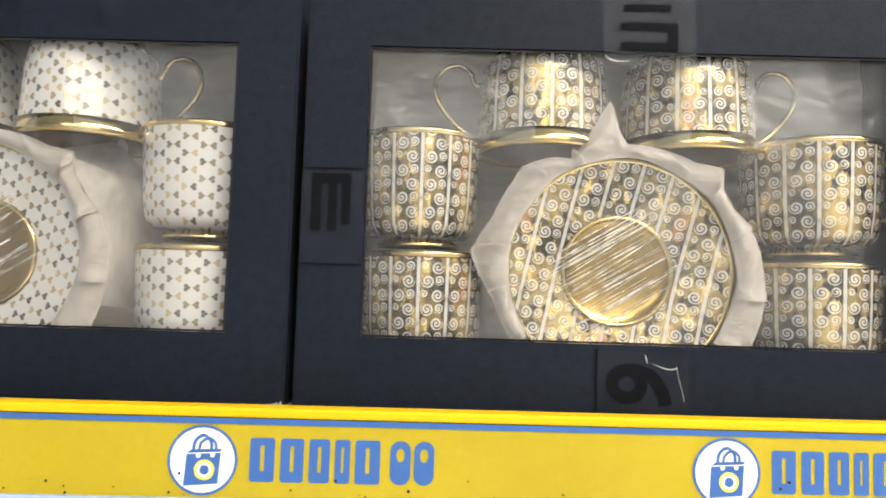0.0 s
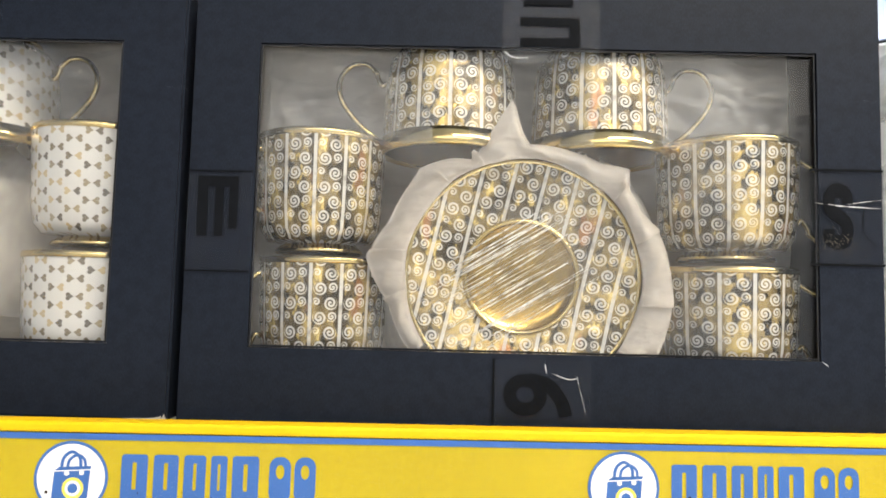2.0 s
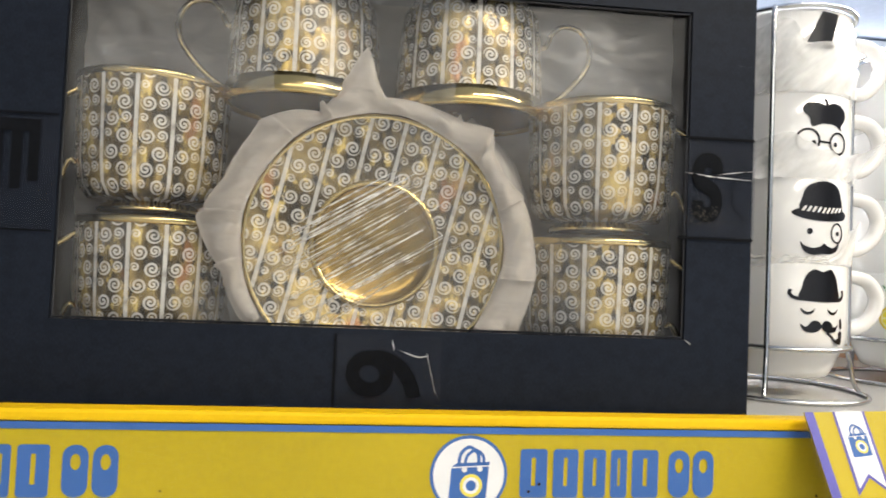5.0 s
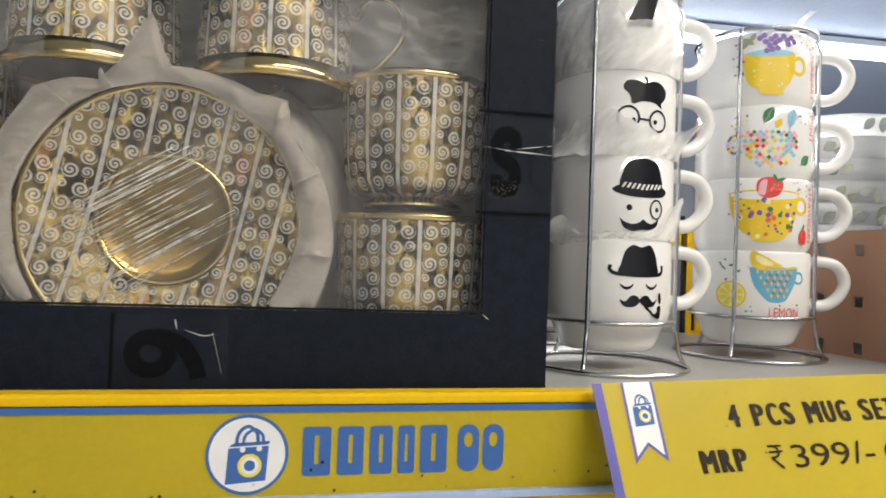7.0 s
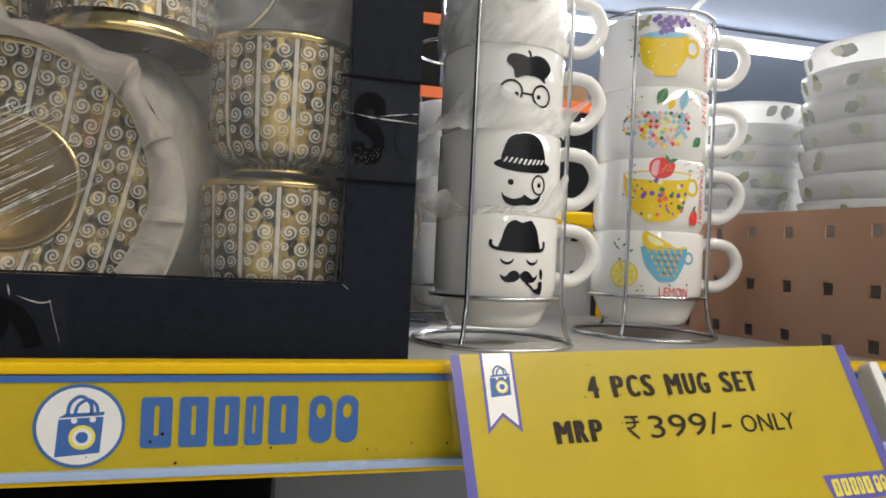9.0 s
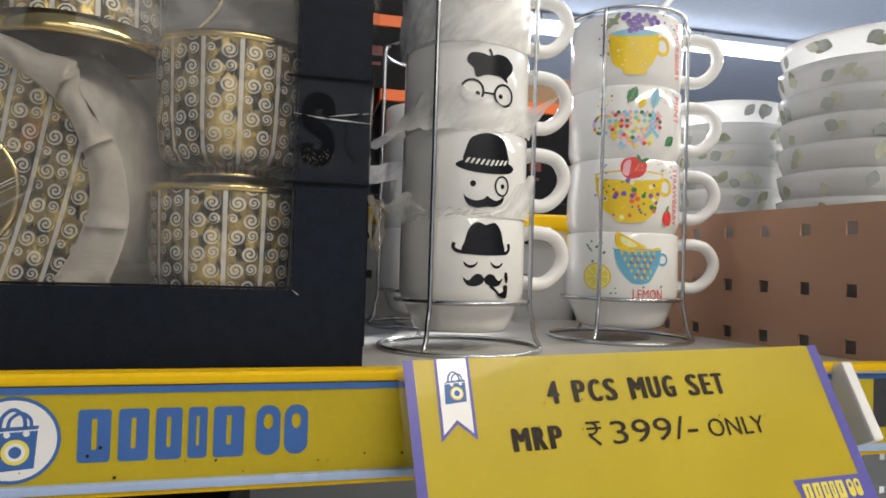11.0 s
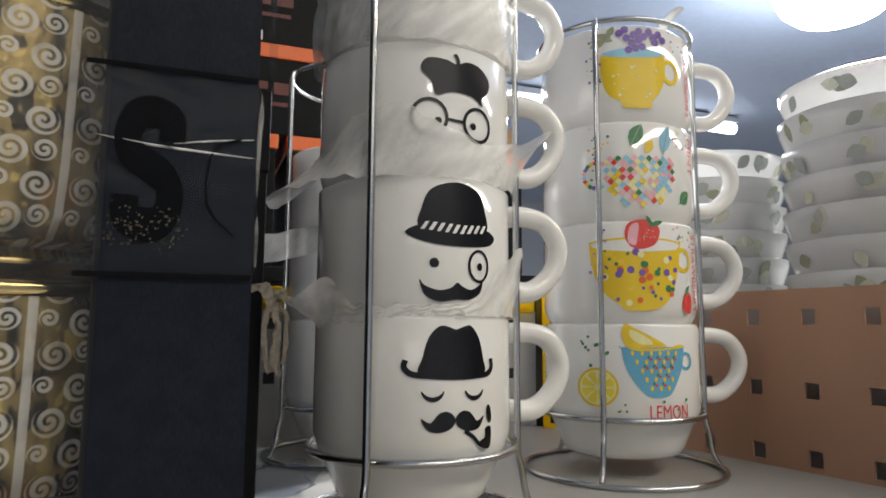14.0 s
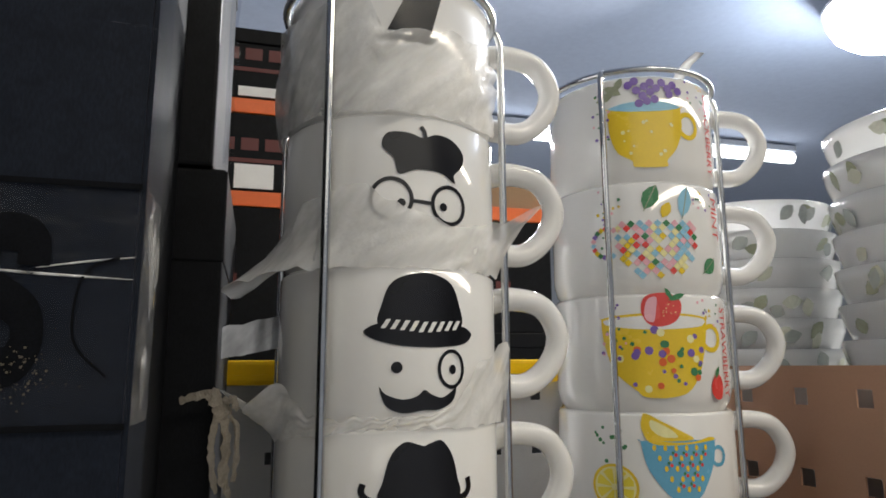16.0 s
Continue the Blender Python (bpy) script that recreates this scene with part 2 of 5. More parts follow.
NAVY = card("navy_card", (0.0094, 0.0121, 0.0190))
BLACK_CARD = card("black_card", (0.0065, 0.007, 0.0085))
CARD_EDGE = surface("raw_card_edge", (0.42, 0.38, 0.32), 0.85, vary=0.3, fine=900, relief=0.5)
FLAKE = surface("dull_flakes", (0.085, 0.074, 0.055), 0.9, vary=0.4, fine=900)
LINING = satin("grey_lining", (0.66, 0.605, 0.525))
SHEER = organza("white_organza")
SATIN = satin("white_satin", (0.62, 0.57, 0.505))
FILM = clear_film("window_film", 0.050, 0.055, 0.75, 26, 0.26)
TAPE = clear_film("clear_tape", 0.004, 0.026, 0.3, 60, 0.16, (0.80, 0.82, 0.86))
ACRYLIC = clear_film("clear_acrylic", 0.001, 0.006, 0.25, 14, 0.22)
STRETCH = clear_film("stretch_film", 0.75, 0.35, 0.9, 160, 0.15)
STRETCH_DULL = clear_film("dull_tape", 0.12, 0.10, 0.6, 120, 0.25)
TAPE_INK = card("matt_tape_ink", (0.0040, 0.0046, 0.0062), 0.85)
EDGE_GREY = surface("dim_card_edge", (0.030, 0.031, 0.036), 0.8, vary=0.3, fine=900, relief=0.4)
CRUSHED = clear_film("crushed_film", 0.10, 0.03, 0.2, 14, 0.30)
INK = plain("black_ink", (0.006, 0.006, 0.008), 0.24)
AMBER = surface("amber_lustre", (0.40, 0.265, 0.085), 0.20, 1.0, 0.35, 120, 40, 0.25)
GOLD = surface("polished_gold", (0.60, 0.455, 0.20), 0.17, 1.0, 0.18, 300, 25, 0.1)
SCROLL = cup_glaze("scroll_lustre_glaze")
SCROLL_FLAT = cup_glaze("scroll_lustre_saucer", flat=True)
HEART = cup_glaze("heart_print_china", hearts=True)
HEART_FLAT = cup_glaze("heart_print_saucer", hearts=True, flat=True)
CHINA = surface("white_glazed_stoneware", (0.80, 0.795, 0.78), 0.10, 0, 0.02, 200, 20, 0.03, coat=0.5)
BOWL_WHITE = opal("white_opal_glass")
CHROME = surface("chromed_wire", (0.56, 0.57, 0.58), 0.20, 1.0, 0.15, 900, 60, 0.1)
TISSUE = tissue("white_tissue")
SHELF_GREY = surface("grey_shelf_paint", (0.37, 0.365, 0.35), 0.42, 0, 0.06, 700, 7, 0.12, dirt=0.35)
PANEL_GREY = surface("grey_panel_paint", (0.40, 0.41, 0.42), 0.5, 0, 0.06, 700, 7, 0.12, dirt=0.2)
PANEL_BROWN = surface("brown_panel_paint", (0.46, 0.265, 0.175), 0.42, 0, 0.07, 700, 6, 0.12)
RAIL_YELLOW = surface("yellow_rail_plastic", (0.80, 0.50, 0.008), 0.34, 0, 0.08, 300, 12, 0.06, dirt=0.15, spec=0.14)
PAPER_YELLOW = surface("yellow_printed_paper", (0.485, 0.372, 0.014), 0.42, 0, 0.12, 500, 9, 0.05, coat=0.06, spec=0.18, dirt=0.10)
PRINT_BLUE = plain("blue_print", (0.050, 0.135, 0.38), 0.42, coat=0.04, spec=0.18)
PRINT_VIOLET = plain("violet_print", (0.12, 0.11, 0.40), 0.42, coat=0.04, spec=0.18)
PRINT_WHITE = plain("white_print", (0.80, 0.80, 0.79), 0.35, coat=0.3)
PRINT_BROWN = plain("dark_brown_print", (0.022, 0.014, 0.007), 0.5, coat=0.0, spec=0.12)
PRINT_YELLOW = plain("pale_yellow_print", (0.80, 0.68, 0.10), 0.35, coat=0.3)
LIGHT_BLUE = plain("pale_blue_plastic", (0.36, 0.47, 0.70), 0.25, coat=0.3)
YELLOW = plain("decal_yellow", (0.82, 0.58, 0.03), 0.25, coat=0.4)
LEMON = plain("decal_lemon", (0.86, 0.72, 0.07), 0.25, coat=0.4)
PALE = plain("decal_pale_lemon", (0.88, 0.82, 0.40), 0.25, coat=0.4)
ORANGE = surface("orange_card", (0.78, 0.15, 0.03), 0.4, 0, 0.08, 500, 14, 0.1)
RED = plain("decal_red", (0.72, 0.07, 0.06), 0.25, coat=0.4)
PINK = plain("decal_pink", (0.84, 0.46, 0.52), 0.25, coat=0.4)
BLUE = plain("decal_blue", (0.14, 0.42, 0.62), 0.25, coat=0.4)
SKY = plain("decal_sky_blue", (0.30, 0.58, 0.76), 0.25, coat=0.4)
PURPLE = plain("decal_purple", (0.20, 0.12, 0.42), 0.25, coat=0.4)
GREEN = plain("decal_green", (0.055, 0.22, 0.09), 0.25, coat=0.4)
OLIVE = surface("decal_olive_leaf", (0.33, 0.355, 0.25), 0.22, 0, 0.2, 300, 90, 0.03, coat=0.4)
SAGE = surface("decal_sage_leaf", (0.58, 0.595, 0.49), 0.22, 0, 0.15, 300, 90, 0.03, coat=0.4)
SLATE_LEAF = surface("decal_slate_leaf", (0.38, 0.41, 0.39), 0.22, 0, 0.15, 300, 90, 0.03, coat=0.4)
FLOOR_TILE = surface("pale_floor", (0.45, 0.44, 0.42), 0.3, 0, 0.08, 60, 2, 0.05)
WALL_PAINT = surface("dim_wall_paint", (0.30, 0.32, 0.36), 0.8, 0, 0.1, 60, 1.5, 0.1)
CEILING_DARK = surface("blue_grey_ceiling_deck", (0.30, 0.35, 0.46), 0.8, 0, 0.08, 30, 0.8, 0.03)
LAMP_WHITE = lamp_glow("lamp_white", (0.90, 0.96, 1.0), 90)
TUBE_WHITE = lamp_glow("tube_white", (0.95, 0.98, 1.0), 9)
STEEL_AND_SHADE = surface("dark_steel_and_shade", (0.06, 0.06, 0.065), 0.5, 0.6, 0.2, 200, 10, 0.1)


# ---- builders ----
def mesh_of(name, bm, material, smooth=False):
    me = bpy.data.meshes.new(name)
    if "outward" not in bm.faces.layers.int.keys():
        bmesh.ops.recalc_face_normals(bm, faces=bm.faces[:])
    bm.to_mesh(me)
    bm.free()
    if smooth:
        me.shade_smooth()
    me.materials.append(material)
    return me


def part(name, bm, material, parent=None, label="", smooth=False, at=None):
    ob = new(name, mesh_of(name, bm, material, smooth))
    if parent:
        ob.parent = parent
    if at is not None:
        ob.matrix_basis = at
    if label:
        tagged(ob, label)
    return ob


def thing(name, label, category, at=None, group="", kind=""):
    ob = new(name)
    ob.empty_display_size = 0.01
    if at is not None:
        ob.matrix_basis = at
    return tagged(ob, label, category, group, kind)


def box_bm(x0, x1, y0, y1, z0, z1, bevel=0.0, bm=None):
    bm = bm or bmesh.new()
    made = bmesh.ops.create_cube(bm, size=1, matrix=Matrix.LocRotScale(((x0 + x1) / 2, (y0 + y1) / 2, (z0 + z1) / 2), None, (x1 - x0, y1 - y0, z1 - z0)))
    if bevel:
        edges = list({e for v in made["verts"] for e in v.link_edges})
        bmesh.ops.bevel(bm, geom=edges, offset=bevel, segments=2, affect="EDGES", profile=0.6)
    return bm


def lathe(profile, n=48, a0=0.0, a1=360.0):
    """Turn (radius, height) pairs about z."""
    bm = bmesh.new()
    full = abs(a1 - a0) >= 360
    cols = []
    for i in range(n if full else n + 1):
        a = radians(a0 + (a1 - a0) * i / n)
        cols.append([bm.verts.new((r * math.sin(a), -r * math.cos(a), z)) for r, z in profile])
    for i in range(n):
        p, q = cols[i], cols[(i + 1) % len(cols)]
        for j in range(len(profile) - 1):
            bm.faces.new((p[j], q[j], q[j + 1], p[j + 1]))
    bmesh.ops.remove_doubles(bm, verts=bm.verts[:], dist=1e-6)
    return bm


def sweep(points, radius, sides=8, closed=False, flat=1.0, bm=None, ends=True):
    """A tube along points; radius a number or a list; flat squeezes the section along its second axis."""
    bm = bm or bmesh.new()
    pts = [Vector(p) for p in points]
    n = len(pts)
    rings, up = [], None
    for i, p in enumerate(pts):
        a, b = pts[(i - 1) % n] if closed or i else p, pts[(i + 1) % n] if closed or i < n - 1 else p
        d = (b - a).normalized()
        if up is None:
            up = d.orthogonal().normalized()
        side = d.cross(up).normalized()
        up = side.cross(d).normalized()
        r = radius[i] if isinstance(radius, (list, tuple)) else radius
        rings.append([bm.verts.new(p + side * (r * math.cos(t)) + up * (r * flat * math.sin(t))) for t in (2 * math.pi * k / sides for k in range(sides))])
    for i in range(n if closed else n - 1):
        a, b = rings[i], rings[(i + 1) % n]
        for k in range(sides):
            bm.faces.new((a[k], a[(k + 1) % sides], b[(k + 1) % sides], b[k]))
    if ends and not closed:
        bm.faces.new(rings[0][::-1]), bm.faces.new(rings[-1])
    return bm


def circle_points(r, z=0.0, n=48, cx=0.0, cy=0.0):
    return [(cx + r * math.cos(2 * math.pi * i / n), cy + r * math.sin(2 * math.pi * i / n), z) for i in range(n)]


def spline(ctrl, closed=True, steps=6):
    """A smooth line through a few control points (2D)."""
    n, out = len(ctrl), []
    last = n if closed else n - 1
    for i in range(last):
        g = (lambda k: ctrl[k % n]) if closed else (lambda k: ctrl[max(0, min(n - 1, k))])
        p0, p1, p2, p3 = (Vector(g(i + k)) for k in (-1, 0, 1, 2))
        for s in range(steps):
            t = s / steps
            out.append(tuple(0.5 * (2 * p1 + (p2 - p0) * t + (2 * p0 - 5 * p1 + 4 * p2 - p3) * t * t + (3 * p1 - p0 - 3 * p2 + p3) * t ** 3)))
    if not closed:
        out.append(tuple(ctrl[-1]))
    return out


def ellipse(cx, cy, rx, ry=None, n=20, tilt=0.0):
    ry, c, s = ry or rx, math.cos(radians(tilt)), math.sin(radians(tilt))
    return [(cx + rx * math.cos(a) * c - ry * math.sin(a) * s, cy + rx * math.cos(a) * s + ry * math.sin(a) * c) for a in (2 * math.pi * i / n for i in range(n))]


def leaf_shape(cx, cy, length, width, tilt):
    half = [(-0.5, 0), (-0.25, 0.36), (0.05, 0.5), (0.32, 0.30), (0.5, 0)]
    c, s = math.cos(radians(tilt)), math.sin(radians(tilt))
    ring = half + [(x, -y) for x, y in half[-2:0:-1]]
    return [(cx + x * length * c - y * width * s, cy + x * length * s + y * width * c) for x, y in ring]


def fill(bm, outline, holes=(), z=0.0):
    """One flat patch (2D, scale 1 = metre) with holes, as triangles."""
    edges = []
    for ring in (outline, *holes):
        vs = [bm.verts.new((p[0], p[1], z)) for p in ring]
        edges += [bm.edges.new((vs[i], vs[(i + 1) % len(vs)])) for i in range(len(vs))]
    bmesh.ops.triangle_fill(bm, use_beauty=True, use_dissolve=False, edges=edges)


def shapes(polys, scale=0.001):
    bm = bmesh.new()
    for k, p in enumerate(polys):
        holes = ()
        if isinstance(p, dict):
            p, holes = p["rim"], p["holes"]
        fill(bm, [(x * scale, y * scale) for x, y in p], [[(x * scale, y * scale) for x, y in h] for h in holes], 0.00003 * (k % 8))
    return bm


def stroke(line, width, taper=False):
    """A 2D line given a width."""
    n, left, right = len(line), [], []
    for i, p in enumerate(line):
        a, b = Vector(line[max(0, i - 1)]), Vector(line[min(n - 1, i + 1)])
        d = (b - a).normalized()
        w = width / 2 * (math.sin(math.pi * (0.08 + 0.84 * i / (n - 1))) if taper else 1)
        left.append((p[0] - d.y * w, p[1] + d.x * w)), right.append((p[0] + d.y * w, p[1] - d.x * w))
    return left + right[::-1]


def letters(text, size, bold=0.0, spacing=1.0, width=None, align="LEFT"):
    """A flat mesh of words in the built-in font, as a bmesh."""
    cu = bpy.data.curves.new("words", "FONT")
    cu.body, cu.size, cu.offset, cu.space_character, cu.align_x, cu.resolution_u = text, size, bold, spacing, align, 3
    ob = new("words", cu)
    bpy.context.view_layer.update()
    me = ob.evaluated_get(bpy.context.evaluated_depsgraph_get()).to_mesh()
    bm = bmesh.new()
    bm.from_mesh(me)
    bpy.data.objects.remove(ob)
    bpy.data.curves.remove(cu)
    if width:
        xs = [v.co.x for v in bm.verts]
        k, lo = width / (max(xs) - min(xs)), min(xs)
        for v in bm.verts:
            v.co.x = (v.co.x - lo) * k
    return bm


def wrap(bm, r, phi, z, step=0.003):
    """Bend a flat patch (x along, y up) round an upright cylinder of radius r, its zero facing phi degrees from -y towards +x."""
    xs = [v.co.x for v in bm.verts]
    x = math.floor(min(xs) / step) * step + step
    while x < max(xs):
        bmesh.ops.bisect_plane(bm, geom=bm.verts[:] + bm.edges[:] + bm.faces[:], plane_co=(x, 0, 0), plane_no=(1, 0, 0), dist=1e-6)
        x += step
    for v in bm.verts:
        a = radians(phi) + v.co.x / r
        q = r + v.co.z
        v.co = (q * math.sin(a), -q * math.cos(a), z + v.co.y)
    bm.normal_update()
    for f in bm.faces:
        c = f.calc_center_median()
        if f.normal.x * c.x + f.normal.y * c.y < 0:
            f.normal_flip()
    bm.faces.layers.int.new("outward")
    return bm


# ---- the store's shell ----
def slab(name, dims, material, label, bevel=0.0):
    return tagged(part(name, box_bm(*dims, bevel=bevel), material), label, kind="structure")


slab("floor", (-6, 8, -4, 8, -0.1, 0), FLOOR_TILE, "pale polished store floor in tiles")
slab("ceiling", (-6, 8, -4, 8, 3.08, 3.2), CEILING_DARK, "dim blue-grey open store ceiling")
slab("wall_north", (-6, 8, 8, 8.2, 0, 3.08), WALL_PAINT, "dim painted far wall of the store")
slab("wall_south", (-6, 8, -4.2, -4, 0, 3.08), WALL_PAINT, "dim painted wall behind the aisle")
slab("wall_west", (-6.2, -6, -4, 8, 0, 3.08), WALL_PAINT, "dim painted side wall of the store")
slab("wall_east", (8, 8.2, -4, 8, 0, 3.08), WALL_PAINT, "dim painted end wall of the store")

SHELF = 1.300


def perforated(u0, u1, v0, v1, ucols, vrows, hw, hh, thick):
    """A sheet with rectangular punched holes; u along x, v along z, thick along y."""
    us, vs = [u0], [v0]
    for c in ucols:
        us += [c - hw / 2, c + hw / 2]
    for c in vrows:
        vs += [c - hh / 2, c + hh / 2]
    us.append(u1), vs.append(v1)
    bm = bmesh.new()
    grid = [[bm.verts.new((u, 0, v)) for v in vs] for u in us]
    for i in range(len(us) - 1):
        for j in range(len(vs) - 1):
            if i % 2 and j % 2:
                continue
            bm.faces.new((grid[i][j], grid[i + 1][j], grid[i + 1][j + 1], grid[i][j + 1]))
    bm.normal_update()
    bmesh.ops.solidify(bm, geom=bm.faces[:], thickness=thick)
    return bm


# the shelf: deck with a row of slots near its front, back sheet, upright, divider
slots = [-0.55 + 0.0668 * i for i in range(18)]
deck = perforated(-0.9, 1.6, 0.383, 0.722, slots, [0.3905], 0.020, 0.004, 0.0012)
for v in deck.verts:
    v.co = (v.co.x, v.co.z, SHELF - v.co.y if v.co.y < 0 else SHELF - v.co.y)
tagged(part("shelf_deck", deck, SHELF_GREY), "grey painted steel shelf deck with punched slots", "shelf", kind="structure")
# Dark colour stands in for the shade beneath the deck and its slots.
slab("shelf_underside", (-0.9, 1.6, 0.3860, 0.722, SHELF - 0.034, SHELF - 0.0025), STEEL_AND_SHADE, "underside of the steel shelf, coloured dark for its shade")
rows = [1.3035 + 0.0405 * i for i in range(3)]
low_rows = [1.26 - 0.0405 * i for i in range(9)]
cols = [-0.88 + 0.0334 * i for i in range(73)]
back = perforated(-0.9, 1.6, SHELF, 1.396, cols, rows[1:], 0.0085, 0.0085, 0.0012)
tagged(part("back_panel", back, PANEL_GREY, at=pose(0.0, 0.724, 0)), "grey perforated steel back panel of the shelf", "back panel", kind="structure")
back = perforated(-0.9, 1.6, 0.86, SHELF - 0.04, cols, low_rows[::-1][:-1], 0.0085, 0.0085, 0.0012)
tagged(part("lower_back_panel", back, PANEL_GREY, at=pose(0.0, 0.724, 0)), "grey perforated steel panel under the shelf", "back panel", kind="structure")
slab("lower_deck", (-0.9, 1.6, 0.34, 0.722, 0.83, 0.86), SHELF_GREY, "grey steel shelf deck one level down")
slab("plinth", (-0.9, 1.6, 0.36, 1.06, 0.0, 0.12), STEEL_AND_SHADE, "dark steel plinth of the shelving")
slab("rear_deck", (-0.9, 1.6, 0.735, 1.06, SHELF - 0.03, SHELF), SHELF_GREY, "grey steel shelf deck on the far side")

lip = thing("yellow_price_channel", "glossy yellow plastic channel along the rear shelf edge", "price channel")
part("channel", box_bm(-0.3, 0.568, 0.703, 0.7205, 1.3945, 1.4115, 0.003), RAIL_YELLOW, lip)
part("groove", box_bm(-0.3, 0.560, 0.7015, 0.7032, 1.3985, 1.4015), RAIL_YELLOW, lip)
post = thing("slotted_upright", "yellow slotted steel upright of the shelving", "upright")
part("post", perforated(-0.0085, 0.0085, 0.12, 1.42, [0.0], [0.14 + 0.0405 * i for i in range(31)], 0.005, 0.022, 0.0015), RAIL_YELLOW, post)
part("web", box_bm(-0.008, 0.008, 0.012, 0.014, 0.12, 1.42), STEEL_AND_SHADE, post)
post.matrix_basis = pose(0.585, 0.706, 0)

divider = perforated(-0.11, 0.27, SHELF, 1.4062, [-0.0716 + 0.0358 * i for i in range(9)], [1.308, 1.3465, 1.3895], 0.0085, 0.0092, 0.0014)
tagged(part("divider_panel", divider, PANEL_BROWN, at=pose(0.6468, 0.467, 0, 0, 0, 99.6)), "brown perforated steel divider panel on the shelf", "divider", kind="structure")

# Added sheet: greys the holes in place of the shaded bay behind.
tagged(part("divider_hole_blind", box_bm(-0.11, 0.27, -0.016, -0.015, SHELF, 1.400), PANEL_GREY, at=pose(0.6468, 0.467, 0, 0, 0, 99.6)), "added grey sheet that dulls the view through the divider", kind="structure")

# ---- price rail with its printed strip ----
rail = thing("price_rail", "yellow plastic price rail with a printed strip", "price rail", Matrix.Translation((0.2, 0.370, 0)) @ pose(0, 0, 0, 0, 0, 2.0) @ Matrix.Translation((-0.2, -0.370, 0)))
YF = 0.3690
bm = box_bm(-0.9, 1.6, YF + 0.0015, 0.3825, 1.2985, 1.3042, 0.0018)
part("top_lip", bm, RAIL_YELLOW, rail)
part("channel", box_bm(-0.9, 1.6, YF + 0.004, 0.385, 1.2525, 1.2992), RAIL_YELLOW, rail)
part("paper_strip", box_bm(-0.9, 1.6, YF + 0.0022, YF + 0.0030, 1.2562, 1.2952), PAPER_YELLOW, rail, "yellow printed paper strip")
part("blue_band", box_bm(-0.9, 1.6, YF + 0.0016, YF + 0.0030, 1.2952, 1.2982), PRINT_BLUE, rail, "blue printed band")
part("clear_bottom_lip", box_bm(-0.9, 1.6, YF - 0.001, YF + 0.0035, 1.2526, 1.2565, 0.0008), LIGHT_BLUE, rail, "pale blue clear plastic lip")
part("yellow_edge", box_bm(-0.9, 1.6, YF + 0.001, YF + 0.004, 1.2500, 1.2524, 0.0006), RAIL_YELLOW, rail)
cover = part("cover", box_bm(-0.9, 1.6, YF, YF + 0.0006, 1.2568, 1.2982), ACRYLIC, rail, "clear plastic cover")
cover.visible_shadow = False


def bag_emblem(parent, at, s, disc=True):
    """A round emblem: a shopping bag with two handles and a ringed dot. s: its radius in mm."""
    k = s / 18.5
    holder = [parent, at]
    def put(name, polys, material, lift):
        ob = part(name, shapes(polys, 0.001 * k), material, holder[0], at=holder[1] @ Matrix.Translation((0, 0, lift)))
        if holder[0] is parent:
            holder[:] = [ob, Matrix.Translation((0, 0, -lift))]
    if disc:
        put("emblem_rim", [ellipse(0, 0, 18.5, n=40)], PRINT_BLUE, 0.00010)
        put("emblem_disc", [ellipse(0, 0, 17.0, n=40)], PRINT_WHITE, 0.00018)
    put("emblem_bag", [[(-9.5, -13.5), (8.5, -12), (9.5, 4), (-8.5, 3)]], PRINT_BLUE, 0.00026)
    put("emblem_flap", [[(-8.5, 3.6), (-6, 5.4), (10, 6.2), (9.5, 4.6)]], PRINT_BLUE, 0.00026)
    put("emblem_handle", [stroke(spline([(-5, 4.5), (-4, 10), (0, 13), (4, 10), (4.6, 5)], False), 1.6)], PRINT_BLUE, 0.00026)
    put("emblem_handle", [stroke(spline([(-2, 4.5), (-1, 9), (3, 11.5), (6.5, 9), (7, 5)], False), 1.4)], PRINT_BLUE, 0.00030)
    put("emblem_eyelet", [ellipse(-2.2, 2.4, 1.3, n=12)], PRINT_WHITE, 0.00034)
    put("emblem_eyelet", [ellipse(5.2, 2.8, 1.3, n=12)], PRINT_WHITE, 0.00034)
    put("emblem_ring", [ellipse(1.2, -5, 5.4, n=24)], PRINT_YELLOW, 0.00034)
    put("emblem_dot", [ellipse(1.2, -5, 3.9, n=24)], PRINT_WHITE, 0.00042)
    put("emblem_core", [ellipse(1.2, -5, 2.5, n=16)], PRINT_BLUE, 0.00050)


def rounded(x0, x1, y0, y1, r):
    out = []
    for cx, cy, a in ((x1 - r, y1 - r, 0), (x0 + r, y1 - r, 90), (x0 + r, y0 + r, 180), (x1 - r, y0 + r, 270)):
        out += [(cx + r * math.cos(radians(a + d)), cy + r * math.sin(radians(a + d))) for d in (0, 22, 45, 68, 90)]
    return out


def brand_blocks(parent, at, k, material):
    """A shop's name as plain upright blocks: two pairs of strokes stand for each sign. k: scale, 1 = 98 mm long and 23 mm high."""
    polys = []
    for x0, x1 in ((0, 13.2), (16.2, 28.6), (31.4, 42.4), (45.0, 53.2), (55.8, 69.2)):
        w = x1 - x0
        polys += [{"rim": rounded(x0, x1, 0, 23, 1.6), "holes": [rounded(x0 + w * 0.42, x0 + w * 0.58, 5.5, 19.0, 0.7)]}]
    for x0, x1 in ((74.5, 85.4), (87.2, 98)):
        polys += [{"rim": rounded(x0, x1, 0, 23, 5), "holes": [ellipse((x0 + x1) / 2, 15.5, 2.2, 3.6, 14)]}]
    for p in polys:
        part("brand_block", shapes([p], 0.001 * k), material, parent, at=at)


